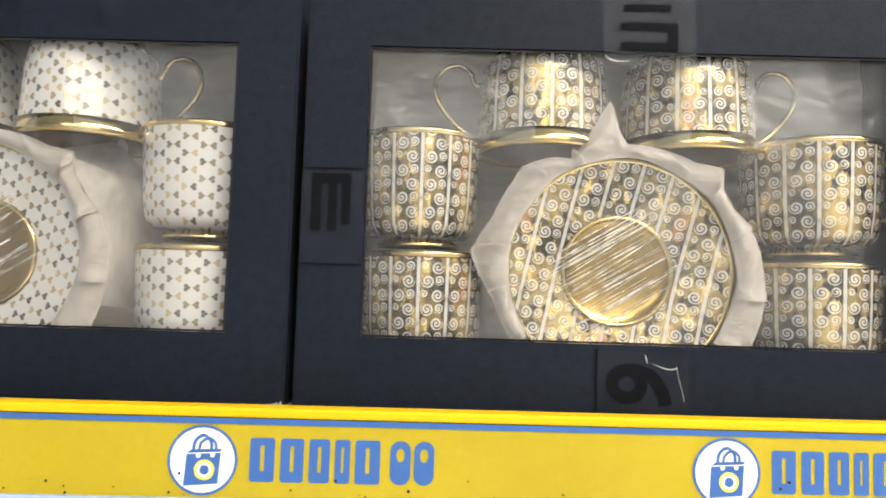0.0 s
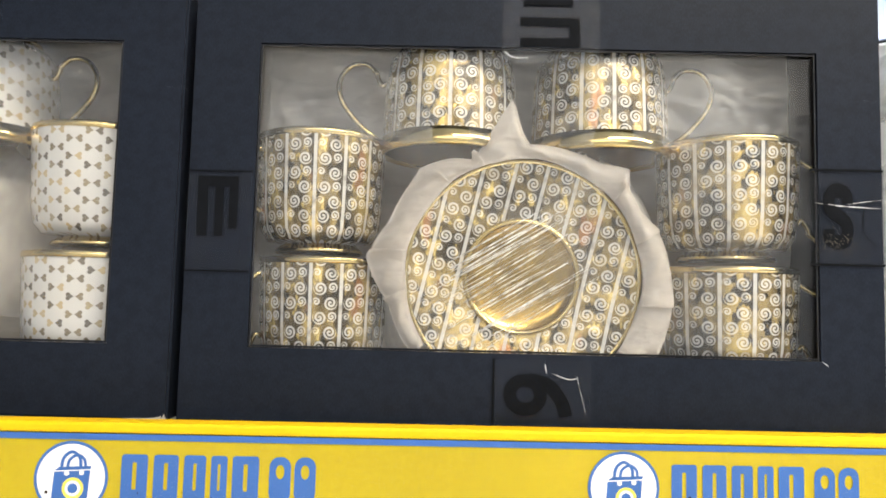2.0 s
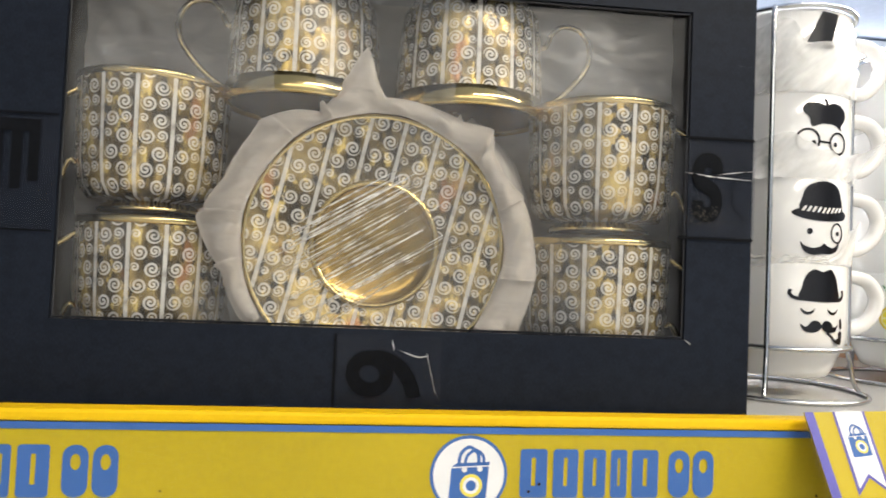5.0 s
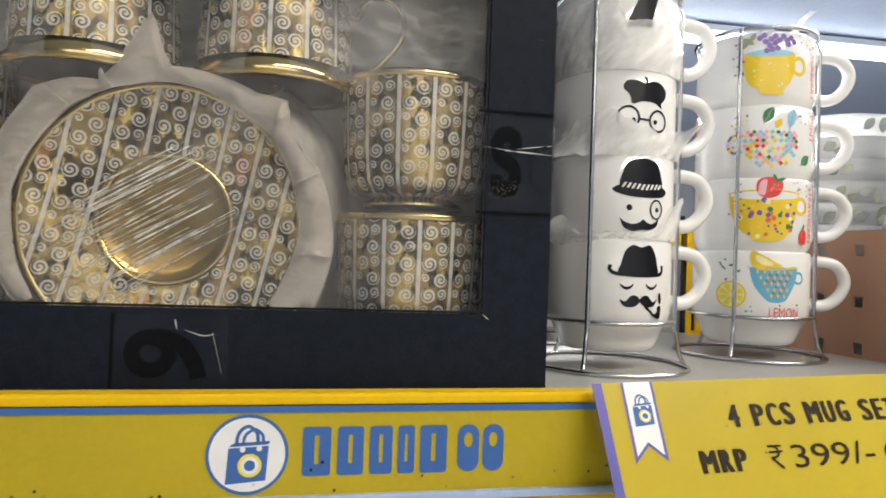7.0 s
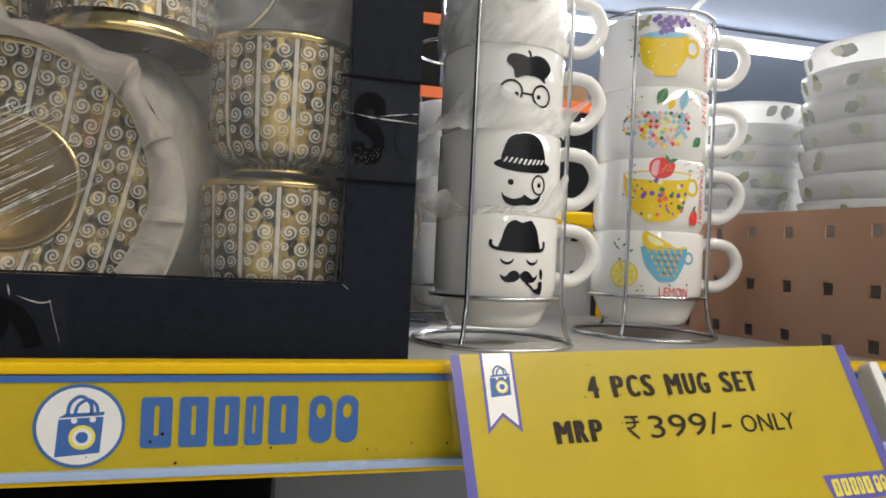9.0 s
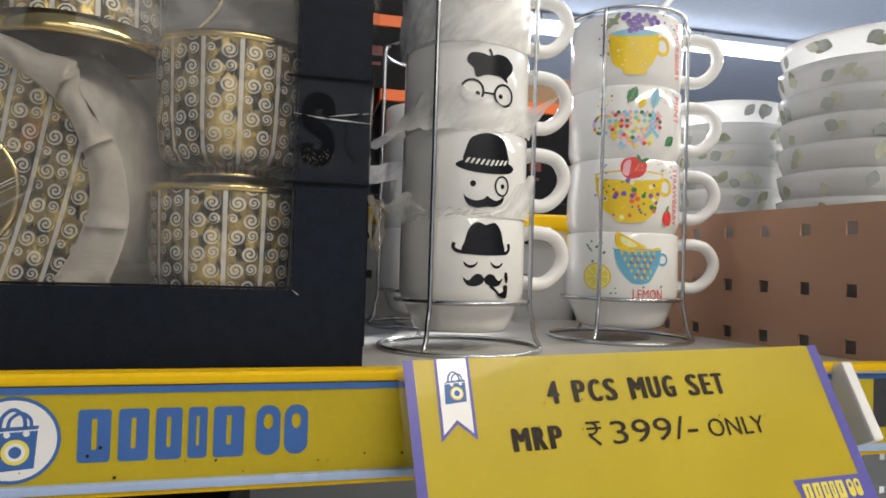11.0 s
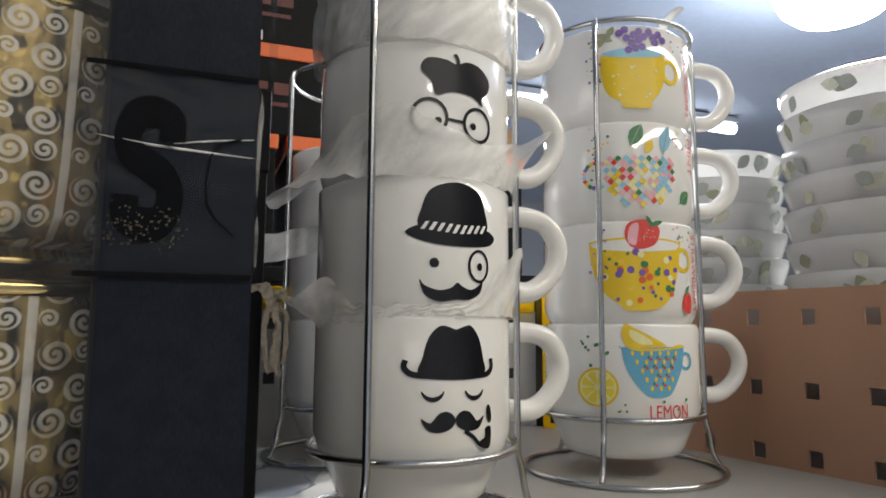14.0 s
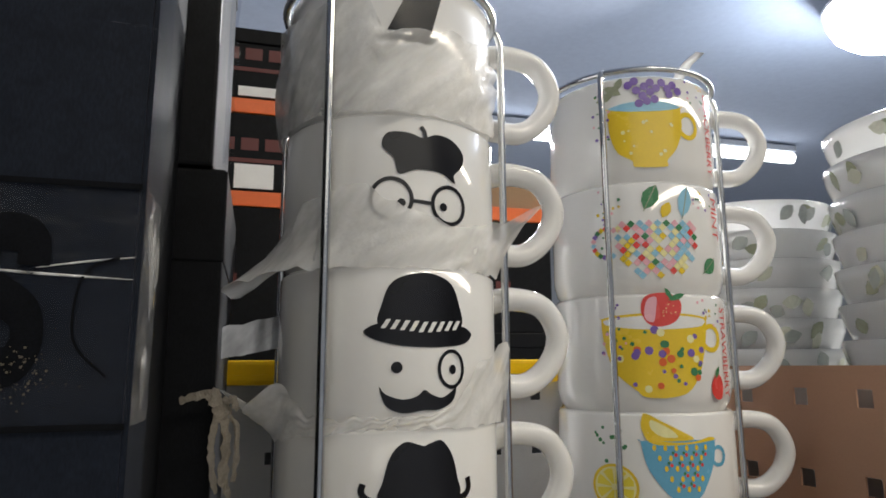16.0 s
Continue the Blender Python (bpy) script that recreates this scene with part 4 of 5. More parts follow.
# ---- teacups and saucers in the boxes ----
def teacup(glaze, label, at, group, band=0.0021):
    """A cup with a gold rim, a gold foot and a thin scrolled handle on its +x side."""
    c = thing("teacup", label, "teacup", at, group)
    R = 0.0396
    body = [(0.022, 0.0060), (0.0320, 0.0075), (0.0362, 0.0135), (0.0380, 0.026), (0.0388, 0.045), (R, 0.0705)]
    part("body", lathe(body, 56), glaze, c, smooth=True)
    part("interior", lathe([(R - 0.0012, 0.0705), (0.0365, 0.045), (0.033, 0.018), (0.020, 0.011), (0, 0.010)], 56), AMBER, c, "plain amber inside", smooth=True)
    part("rim", lathe([(R - 0.0022, 0.0700), (R - 0.0014, 0.0722), (R + 0.0001, 0.0722), (R + 0.0005, 0.0706), (R + 0.0004, 0.0705 - band), (R - 0.0006, 0.0705 - band)], 56), GOLD, c, "gold rim", smooth=True)
    part("foot", lathe([(0, 0.0), (0.0255, 0.0), (0.0275, 0.0012), (0.0262, 0.0035), (0.0220, 0.0062), (0.0, 0.0068)], 48), GOLD, c, "gold foot", smooth=True)
    line = spline([(0.0350, 0.0655), (0.0430, 0.0610), (0.0540, 0.0520), (0.0650, 0.0370), (0.0670, 0.0240), (0.0610, 0.0140), (0.0510, 0.0125), (0.0440, 0.0190)], False, 6)
    grip = part("handle", sweep([(x - 0.001, 0, z) for x, z in line], 0.0016, 8), GOLD, c, "thin gold handle", smooth=True)
    curl = spline([(0.0440, 0.0190), (0.0420, 0.0240), (0.0400, 0.0260), (0.0380, 0.0240)], False, 5)
    part("handle_curl", sweep([(x, 0, z) for x, z in curl], 0.0015, 8), GOLD, grip, smooth=True)
    return c


CY = 0.4345
UP_LABEL = {True: "white cup with gold hearts and rim, boxed", False: "gold glass cup with white scrolls, in the box"}


def cup_set(ox, hearts):
    """Six cups round a saucer, as packed; ox: shift of the whole set along the shelf."""
    glaze, group = (HEART, "heart cups") if hearts else (SCROLL, "scroll cups")
    lab = UP_LABEL[hearts]
    z_low, z_up = 1.3208, 1.3968
    for x, a, k in ((-0.003, 205, 1.0), (0.2465, -25, 1.075)):
        wide = Matrix.Diagonal((k, k, 1, 1))
        teacup(glaze, lab, pose(x + ox, CY + 0.04 * (k - 1), z_low, 0, 0, a) @ wide, group)
        teacup(glaze, lab, pose(x + ox + (0.001 if k > 1 else -0.004), CY + 0.04 * (k - 1), z_up - (0.0 if k > 1 else 0.0012), 0, 0, a + 6) @ wide, group)
    # two more upside down along the top
    teacup(glaze, lab.replace(", ", " turned upside down, ", 1), pose(0.0732 + ox, CY + 0.001, 1.5312, 180, 0, 180) @ Matrix.Diagonal((1.08, 1.08, 1, 1)), group, band=0.0085)
    teacup(glaze, lab.replace(", ", " turned upside down, ", 1), pose(0.1672 + ox, CY + 0.001, 1.5312, 180, 0, 0) @ Matrix.Diagonal((1.08, 1.08, 1, 1)), group, band=0.0085)
    sx, sz = 0.1172 + ox, 1.3845
    s = thing("saucer", "gold saucer with heart print under film" if hearts else "gold glass saucer with white scrolls under stretched film", "saucer", pose(sx, 0.4030, sz), "saucers")
    def dish(profile, material, name, label=""):
        b = lathe(profile, 72)
        for v in b.verts:
            v.co = (v.co.x, v.co.z, -v.co.y)
        part(name, b, material, s, label, smooth=True)
    dish([(0.0325, 0.0085), (0.037, 0.0082), (0.050, 0.0045), (0.0665, 0.0012)], HEART_FLAT if hearts else SCROLL_FLAT, "flange")
    dish([(0.0660, 0.0014), (0.0680, 0.0), (0.0688, 0.0008), (0.0680, 0.0022), (0.050, 0.0070), (0.034, 0.0115), (0.0, 0.0130)], GOLD, "back", "gold back and edge")
    dish([(0.0, 0.0112), (0.026, 0.0110), (0.0305, 0.0095), (0.0328, 0.0078), (0.0345, 0.0076)], AMBER, "well", "amber gold well")
    dish([(0.0312, 0.0090), (0.0322, 0.0066), (0.0338, 0.0068), (0.0345, 0.0088)], GOLD, "well_ring", "bright gold ring")
    return s


cup_set(0.0, False)
cup_set(-0.3930, True)


def satin_band(ox):
    """White satin gathered round the saucer, folded at a few points."""
    b = thing("satin_band", "white satin gathered round the saucer", "satin", pose(0.1172 + ox, 0.4008, 1.3845))
    edge = [(-126, 78), (-103, 78.6), (-84, 91), (-69, 83), (-52, 84), (-44, 86), (-33, 80), (-24, 73), (-23.5, 77), (-18, 80), (-11, 89), (-4, 103.5), (-1, 84), (2, 76.5), (18, 77.5), (34, 79.5), (45, 87), (50, 79), (60, 77), (70, 82), (86, 84), (99, 86.5), (110, 87), (128, 89)]
    runs = [(-126, -99), (-103, -80), (-85, -40), (-46, -21), (-23.5, 48), (43, 72), (66, 102), (96, 126)]
    for number, (a0, a1) in enumerate(runs):
        bm = bmesh.new()
        n, m = max(10, int((a1 - a0) * 1.1)), 9
        cols_ = []
        for i in range(n + 1):
            s = i / n
            a = a0 + (a1 - a0) * s
            k = max(j for j in range(len(edge) - 1) if edge[j][0] <= a)
            t = (a - edge[k][0]) / (edge[k + 1][0] - edge[k][0])
            outer = 0.001 * (edge[k][1] * (1 - t) + edge[k + 1][1] * t)
            tuck = math.exp(-((s - 0.0) / 0.10) ** 2)
            lift = math.exp(-((s - 1.0) / 0.12) ** 2)
            inner = 0.0674 + 0.0012 * tuck - 0.0006 * math.sin(a * 0.12 + number)
            outer -= 0.0025 * tuck
            col = []
            for j in range(m + 1):
                v = j / m
                r = inner + (outer - inner) * v
                y = -0.0010 - 0.0030 * math.sin(math.pi * min(1.0, 0.08 + v)) * (1 - 0.55 * tuck) - 0.0036 * lift * (0.4 + 0.6 * math.sin(math.pi * v))
                y -= 0.0017 * max(0, math.sin(radians(a) * 17 + v * 4.0 + number)) ** 2 * math.sin(math.pi * v)
                y += 0.0010 * noise.noise((a * 0.06, v * 2.2, ox * 3 + number))
                ar = radians(a - 2.5 * lift * (v - 0.5))
                col.append(bm.verts.new((r * math.sin(ar), y, r * math.cos(ar))))
            cols_.append(col)
        for i in range(n):
            for j in range(m):
                bm.faces.new((cols_[i][j], cols_[i + 1][j], cols_[i + 1][j + 1], cols_[i][j + 1]))
        bmesh.ops.solidify(bm, geom=bm.faces[:], thickness=0.0003)
        part("fold", bm, SATIN, b, smooth=True)
    # a sheer length that falls back behind the band
    for a0, a1, far in ((34, 112, 0.099), (-128, -96, 0.094)):
        bm = bmesh.new()
        grid = []
        for i in range(31):
            s = i / 30
            ar = radians(a0 + (a1 - a0) * s)
            col = []
            for j in range(9):
                v = j / 8
                r = 0.078 + (far - 0.078) * v * (0.75 + 0.25 * math.sin(3 * s + 1))
                col.append(bm.verts.new((r * math.sin(ar), 0.0015 + 0.052 * v + 0.004 * noise.noise((s * 9, v * 2, 4 + ox)), r * math.cos(ar))))
            grid.append(col)
        for i in range(30):
            for j in range(8):
                bm.faces.new((grid[i][j], grid[i + 1][j], grid[i + 1][j + 1], grid[i][j + 1]))
        part("sheer_tail", bm, SHEER, b, "sheer white organza", smooth=True)
    return b


satin_band(0.0)
satin_band(-0.3930)
# taut strands of stretch film across the saucer
for ox in (0.0, -0.3930):
    strands = thing("stretch_film", "taut clear stretch film strands over the saucer", "film", pose(0.1172 + ox, 0.3985, 1.3845))
    rng = random.Random(21)
    for k in range(38):
        q = rng.uniform(-0.026, 0.026)
        l0, l1 = -0.060 + rng.uniform(0, 0.035), 0.046 - rng.uniform(0, 0.04)
        ang = radians(31 + rng.gauss(0, 1.6))
        pts = []
        for i in range(7):
            l = l0 + (l1 - l0) * i / 6
            pts.append((l * math.cos(ang) - q * math.sin(ang), -0.0002 + 0.0004 * noise.noise((k, i * 0.7, 0)), l * math.sin(ang) + q * math.cos(ang) + 0.003))
        wd = rng.choice((0.00014, 0.00022, 0.00032, 0.0005))
        part("strand", sweep(pts, [wd * (0.3 + math.sin(math.pi * (i + 0.4) / 7)) for i in range(7)], 5, flat=0.5), STRETCH, strands, smooth=True)


def crumple(label, x0, x1, z0, z1, y, seed, amp):
    """Loose clear film crushed behind the window: ridged folds."""
    g = thing("crumpled_film", label, "film", pose(0, 0, 0))
    bm = bmesh.new()
    nx, nz = 44, 30
    vs = []
    for i in range(nx + 1):
        col = []
        for j in range(nz + 1):
            u, v = i / nx, j / nz
            p = (u * 2.6 + v * 1.3, v * 2.2 - u, seed)
            fold = 1 - abs(noise.noise(p)) * 2.2
            fold += 0.35 * (1 - 2 * abs(noise.noise((p[0] * 2.3, p[1] * 2.3, seed + 3))))
            hem = min(1, 6 * min(u, 1 - u)) * min(1, 6 * min(v, 1 - v))
            col.append(bm.verts.new((x0 + (x1 - x0) * u + 0.002 * noise.noise((v * 5, 1, seed)), y - amp * fold * (0.3 + 0.7 * hem), z0 + (z1 - z0) * v + 0.003 * noise.noise((u * 5, 2, seed)))))
        vs.append(col)
    for i in range(nx):
        for j in range(nz):
            bm.faces.new((vs[i][j], vs[i + 1][j], vs[i + 1][j + 1], vs[i][j + 1]))
    ob = part("sheet", bm, CRUSHED, g, smooth=True)
    ob.visible_shadow = False


for ox in (0.0, -0.3930):
    crumple("crushed clear film in the box corner", -0.034 + ox, 0.050 + ox, 1.464, 1.514, 0.4065, 2.0 + ox, 0.006)
    crumple("crushed clear film in the box corner", 0.186 + ox, 0.276 + ox, 1.462, 1.514, 0.4065, 5.0 + ox, 0.006)


# ---- stacking mugs on wire stands ----
def mug(label, at, r, group, h=0.0735, handle_phi=88.0):
    g = thing("mug", label, "mug", at, group)
    prof = [(0, 0.0012), (r * 0.62, 0.0012), (r * 0.64, 0.0), (r * 0.70, 0.0), (r * 0.755, 0.0014), (r * 0.795, 0.0052), (r * 0.860, 0.0118), (r * 0.912, 0.0168), (r * 0.965, 0.0208), (r, 0.0265), (r, h - 0.0016), (r - 0.0012, h), (r - 0.0030, h - 0.0006),
            (r - 0.0036, h - 0.004), (r - 0.0040, 0.028), (0.033, 0.012), (0.020, 0.006), (0, 0.005)]
    part("body", lathe(prof, 64), CHINA, g, smooth=True)
    line = spline([(r - 0.002, 0.0645), (r + 0.0100, 0.0670), (r + 0.0240, 0.0640), (r + 0.0308, 0.0525), (r + 0.0268, 0.0400), (r + 0.0150, 0.0315), (r - 0.0025, 0.0330)], False, 7)
    a = radians(handle_phi)
    rad = [0.0049 + 0.0010 * abs(1 - 2 * i / (len(line) - 1)) ** 3 for i in range(len(line))]
    part("handle", sweep([(x * math.sin(a), -x * math.cos(a), z) for x, z in line], rad, 12, flat=0.88), CHINA, g, smooth=True)
    return g


def decal(g, name, polys, material, r, phi, z, lift=0.0003, label=""):
    g = next(o for o in g.children if o.name.startswith("body"))
    if name in ("strawberry", "strawberry_leaf", "leaf", "eye", "blackberry", "berry_leaf", "lemon_segment", "band_stripe"):
        for p in polys:
            part(name, wrap(shapes([p]), r + lift, phi, z), material, g, label, smooth=True)
        return
    ob = part(name, wrap(shapes(polys), r + lift, phi, z), material, g, label, smooth=True)
    if name in ("speckles", "cup_pattern", "cup_dots", "chequered_cup_print"):
        tagged(ob, kind="stuff")


def words(g, text, r, phi, z, u, v, size, width, material, turn=0, bold=0.0):
    b = letters(text, size, bold, width=width)
    for p in b.verts:
        x, y = p.co.x, p.co.y
        p.co = (u + (y if turn else x), v + (-x if turn else y), 0)
    part("lettering", wrap(b, r + 0.0004, phi, z), material, next(o for o in g.children if o.name.startswith("body")), "printed word")


R1, C1, PITCH1, BASE1, PHI1 = 0.0420, (0.3923, 0.4893), 0.0543, 1.3130, 5.0
J = 0.0197  # height above a mug's base at which the one below ends
HATS = []
for i, lab in enumerate(("white mug with a black hat, moustache and pipe print", "white mug with bowler hat, monocle and moustache print", "white mug with beret and round spectacles print", "white mug with a tilted top hat print, wrapped in tissue")):
    HATS.append(mug(lab, pose(C1[0], C1[1], BASE1 + PITCH1 * i), R1, "hat mugs", handle_phi=90))


def hat(i, name, polys, material=None, lift=0.0003):
    decal(HATS[i], name, polys, material or INK, R1, PHI1, J, lift)


def arc(cx, cy, r, a0, a1, w, taper=True):
    return stroke([(cx + r * math.cos(radians(a0 + (a1 - a0) * k / 12)), cy + r * math.sin(radians(a0 + (a1 - a0) * k / 12))) for k in range(13)], w, taper)


def moustache(cx, cy, s):
    right = [(0.3, 1.5), (3, 3.6), (6.5, 3.0), (10, -0.4), (13.5, 1.3), (11, -3.0), (6.5, -4.0), (2.5, -3.0), (0.3, -1.0)]
    return [[(cx + x * s, cy + y * s) for x, y in spline(right, True, 4)], [(cx - x * s, cy + y * s) for x, y in spline(right, True, 4)]]


# first: felt hat with curled brim, closed eyes, moustache, pipe
hat(0, "hat", [spline([(-14, 32), (-13, 38), (-10.5, 46), (-6, 50), (-1, 49), (0.5, 48.6), (3, 49.5), (7, 50), (11, 45), (13, 38), (13.6, 32), (0, 30.6)], True, 5)])
hat(0, "brim", [stroke(spline([(-19.5, 37.2), (-20, 34.5), (-17, 32), (-9, 31.2), (0, 30.8), (9, 31), (15.5, 31.6), (18, 34), (17.6, 37.4)], False, 5), 2.2)], lift=0.00036)
hat(0, "eye", [arc(-9, 27.2, 4.6, 200, 340, 1.8), arc(8.6, 27.2, 4.6, 200, 340, 1.8)])
hat(0, "moustache", moustache(0, 14.5, 1.0))
hat(0, "pipe", [stroke(spline([(4, 10.6), (8, 8.2), (11, 5.2), (14, 4.2)], False, 5), 1.6), spline([(11, 6), (14, 3.2), (17.2, 4.2), (17.6, 11), (14.4, 11), (14, 7.6)], True, 4), ellipse(16.4, 16.2, 1.5, 3.6, 14, 8)])
# second: bowler with a striped band, dot eye, monocle, moustache
hat(1, "hat", [spline([(-14.5, 33), (-13.8, 41), (-10.5, 48), (-3, 51), (4, 51), (11, 48), (14.4, 41), (15, 33), (0, 30)], True, 5)])
hat(1, "brim", [spline([(-20, 31.6), (-14.5, 34), (-8, 31.6), (0, 30.6), (8, 31.4), (15, 33.6), (20.4, 31), (17, 27.6), (8, 26.4), (0, 26.2), (-9, 26.9), (-17, 29)], True, 5)])
hat(1, "band_stripe", [[(x, 31.0 + abs(x) * 0.10), (x + 1.6, 31.0 + abs(x) * 0.10), (x + 3.6, 34.6 + abs(x) * 0.06), (x + 2.0, 34.6 + abs(x) * 0.06)] for x in (-14.4, -11.2, -8, -4.8, -1.6, 1.6, 4.8, 8.0, 11.2)], PRINT_WHITE, 0.0005)
hat(1, "eye", [ellipse(-8.8, 19.6, 1.9, n=16), ellipse(11.4, 18.8, 1.4, 1.6, n=14)])
hat(1, "monocle", [{"rim": ellipse(11, 19, 5.5, 6.6, 30), "holes": [ellipse(11, 19, 4.3, 5.4, 30)]}])
hat(1, "moustache", [spline([(-14.6, 13.4), (-12.6, 11), (-7, 9.2), (-2, 10.2), (0.6, 12.2), (3, 10.8), (7, 9.6), (11, 11.6), (13, 13.5), (11.5, 8.5), (6, 5.8), (0, 5.6), (-7, 4.8), (-12.5, 7.4)], True, 4)])
# third: beret with a stalk, round spectacles
hat(2, "beret", [spline([(-8.5, 31.6), (-10.4, 37), (-14.6, 41.8), (-12.4, 46.4), (-5, 46.6), (0, 45.2), (5.5, 47), (12, 46), (17, 41.8), (16.4, 37), (12.6, 33), (13, 30), (7, 33), (-2, 33.4)], True, 5), stroke(spline([(1.0, 45), (0.6, 47.5), (-0.8, 49.2)], False), 1.5)])
hat(2, "spectacle_frame", [{"rim": ellipse(-11.2, 22.6, 7.9, n=36), "holes": [ellipse(-11.2, 22.6, 6.5, n=36)]}, {"rim": ellipse(10.4, 21.6, 7.4, n=36), "holes": [ellipse(10.4, 21.6, 6.0, n=36)]}, [(-3.5, 21.4), (3.2, 21.0), (3.2, 22.3), (-3.5, 22.7)]])
hat(2, "eye", [ellipse(-7.6, 21.2, 1.5, n=14), ellipse(8.0, 20.8, 1.5, n=14)])
# fourth: tilted top hat
hat(3, "top_hat", [[(-13, 31), (-3.5, 51), (8.6, 50), (3.0, 30)], [(-17, 29.5), (-16.5, 27.4), (4, 27), (6, 29.8)]])


def wire_stand(cx, cy, r, phis, zring, ztop, label):
    """A chromed stand: broad base ring, a ring that holds the lowest mug, a top ring and three flared uprights."""
    g = thing("wire_stand", label, "mug stand", pose(cx, cy, SHELF), "wire stands")
    w = 0.0016
    rb, rr = r + 0.0125, r + w + 0.0004
    part("base_ring", sweep(circle_points(rb, w, 56), w, 8, True), CHROME, g, smooth=True)
    part("support_ring", sweep(circle_points(rr, zring - SHELF, 56), w, 8, True), CHROME, g, smooth=True)
    part("top_ring", sweep(circle_points(r + 0.0015, ztop - SHELF, 56), w, 8, True), CHROME, g, smooth=True)
    for p in phis:
        a = radians(p)
        line = spline([(rb, 0.0028), (rb - 0.0035, 0.0095), (rr + 0.0050, 0.0215), (rr + 0.0036, 0.0265), (rr + 2 * w, 0.0340)], False, 4) + [(rr + 2 * w, 0.08), (rr + 2 * w, 0.15), (rr + 2 * w, ztop - SHELF - 0.006), (rr + w * 1.2, ztop - SHELF - 0.001), (r + 0.0015, ztop - SHELF + 0.0008)]
        part("upright", sweep([(x * math.sin(a), -x * math.cos(a), z) for x, z in line], w, 8), CHROME, g, smooth=True)
    return g


wire_stand(*C1, R1, (-38, 80, 200), 1.3325, 1.5500, "chromed wire stand holding four hat mugs")

R2, C2, PITCH2, BASE2, PHI2 = 0.0445, (0.5429, 0.5508), 0.0562, 1.3112, -9.0
FRUIT = []
for i, lab in enumerate(("white mug with a lemon and blue teacup print", "white mug with a strawberry and yellow teacup print", "white mug with mint leaves and chequered teacup print", "white mug with blackberries and yellow teacup print")):
    FRUIT.append(mug(lab, pose(C2[0], C2[1], BASE2 + PITCH2 * i), R2, "fruit mugs", handle_phi=76))
wire_stand(*C2, R2, (-46, 70, 190), 1.3335, 1.5560, "chromed wire stand holding four fruit mugs")


def fruit(i, name, polys, material, lift=0.0003):
    decal(FRUIT[i], name, polys, material, R2, PHI2, J + 0.0006, lift)


def dots(seed, count, x0, x1, y0, y1, s0=0.5, s1=0.9):
    q = random.Random(seed)
    return [ellipse(q.uniform(x0, x1), q.uniform(y0, y1), q.uniform(s0, s1), n=8) for _ in range(count)]


def scatter_dots(i, seed):
    for k, m in enumerate((PINK, GREEN, YELLOW, PURPLE)):
        fruit(i, "speckles", dots(seed + k, 5, -36, -24, 20, 50, 0.5, 0.9) + dots(seed + 9 + k, 3, 12, 28, 38, 51, 0.5, 0.8), m)


# lemon mug
fruit(0, "cup_print", [spline([(-20, 40.2), (-19.5, 40.4), (0, 41), (17, 40.4), (17.4, 40.2), (16, 31), (11, 21), (6, 15), (-3, 14), (-9, 17), (-17, 28)], True, 5), {"rim": ellipse(19, 33, 5.5, 5, 18), "holes": [ellipse(19, 33, 3.5, 3.2, 18)]}], BLUE)
fruit(0, "lemon_wedge", [spline([(-18, 53), (-17, 45), (-10, 40.5), (4, 40), (14, 42), (16, 40.4), (-6, 38.5), (-16, 40), (-19.5, 47)], True, 5), spline([(-18, 53), (-17.5, 46), (-12, 41), (-2, 40.5), (5, 41.5), (-3, 46), (-11, 50)], True, 5)], YELLOW, 0.0004)
fruit(0, "lemon_flesh", [spline([(-15, 50), (-15, 46), (-10, 42.4), (-3, 42.2), (-5, 45), (-10, 48)], True, 4)], PALE, 0.0005)
fruit(0, "cup_pattern", [ellipse(-14 + 5 * c + 2.2 * (k % 2), 19 + 4.6 * k, 0.9, 1.4, 8) for k in range(5) for c in range(6) if -16 + (4 - k) * 2.6 < -14 + 5 * c + 2.2 * (k % 2) < 15 - (4 - k) * 2.2], YELLOW, 0.0004)
fruit(0, "cup_pattern", [ellipse(-11.5 + 5 * c + 2.2 * (k % 2), 20.5 + 4.6 * k, 0.8, 0.9, 8) for k in range(4) for c in range(5) if -14 + (4 - k) * 2.6 < -11.5 + 5 * c < 13 - (4 - k) * 2.2], RED, 0.0004)
fruit(0, "cup_pattern", [ellipse(-12.8 + 5 * c + 2.2 * (k % 2), 21.4 + 4.6 * k, 0.7, 0.8, 8) for k in range(4) for c in range(5) if -14 + (4 - k) * 2.6 < -12.8 + 5 * c < 13 - (4 - k) * 2.2], GREEN, 0.0004)
fruit(0, "lemon", [ellipse(-33, 19, 11.5, 10.5, 28)], YELLOW)
fruit(0, "lemon_rind", [ellipse(-33, 19, 10.2, 9.2, 28)], PALE, 0.0004)
fruit(0, "lemon_segment", [[(-33 + 9 * math.cos(radians(a)) * k0, 19 + 8.2 * math.sin(radians(a)) * k0) for a, k0 in ((s + 6, 0.2), (s + 6, 1.0), (s + 20, 1.05), (s + 39, 1.0), (s + 39, 0.2))] for s in range(0, 360, 45)], LEMON, 0.0005)
fruit(0, "speckles", dots(3, 12, -42, -24, 30, 46, 0.6, 1.1) + dots(4, 8, -30, 22, 6, 14, 0.5, 0.9), GREEN)
words(FRUIT[0], "LEMON", R2, PHI2, J, -0.0055, 0.0035, 0.0105, 0.0245, RED)
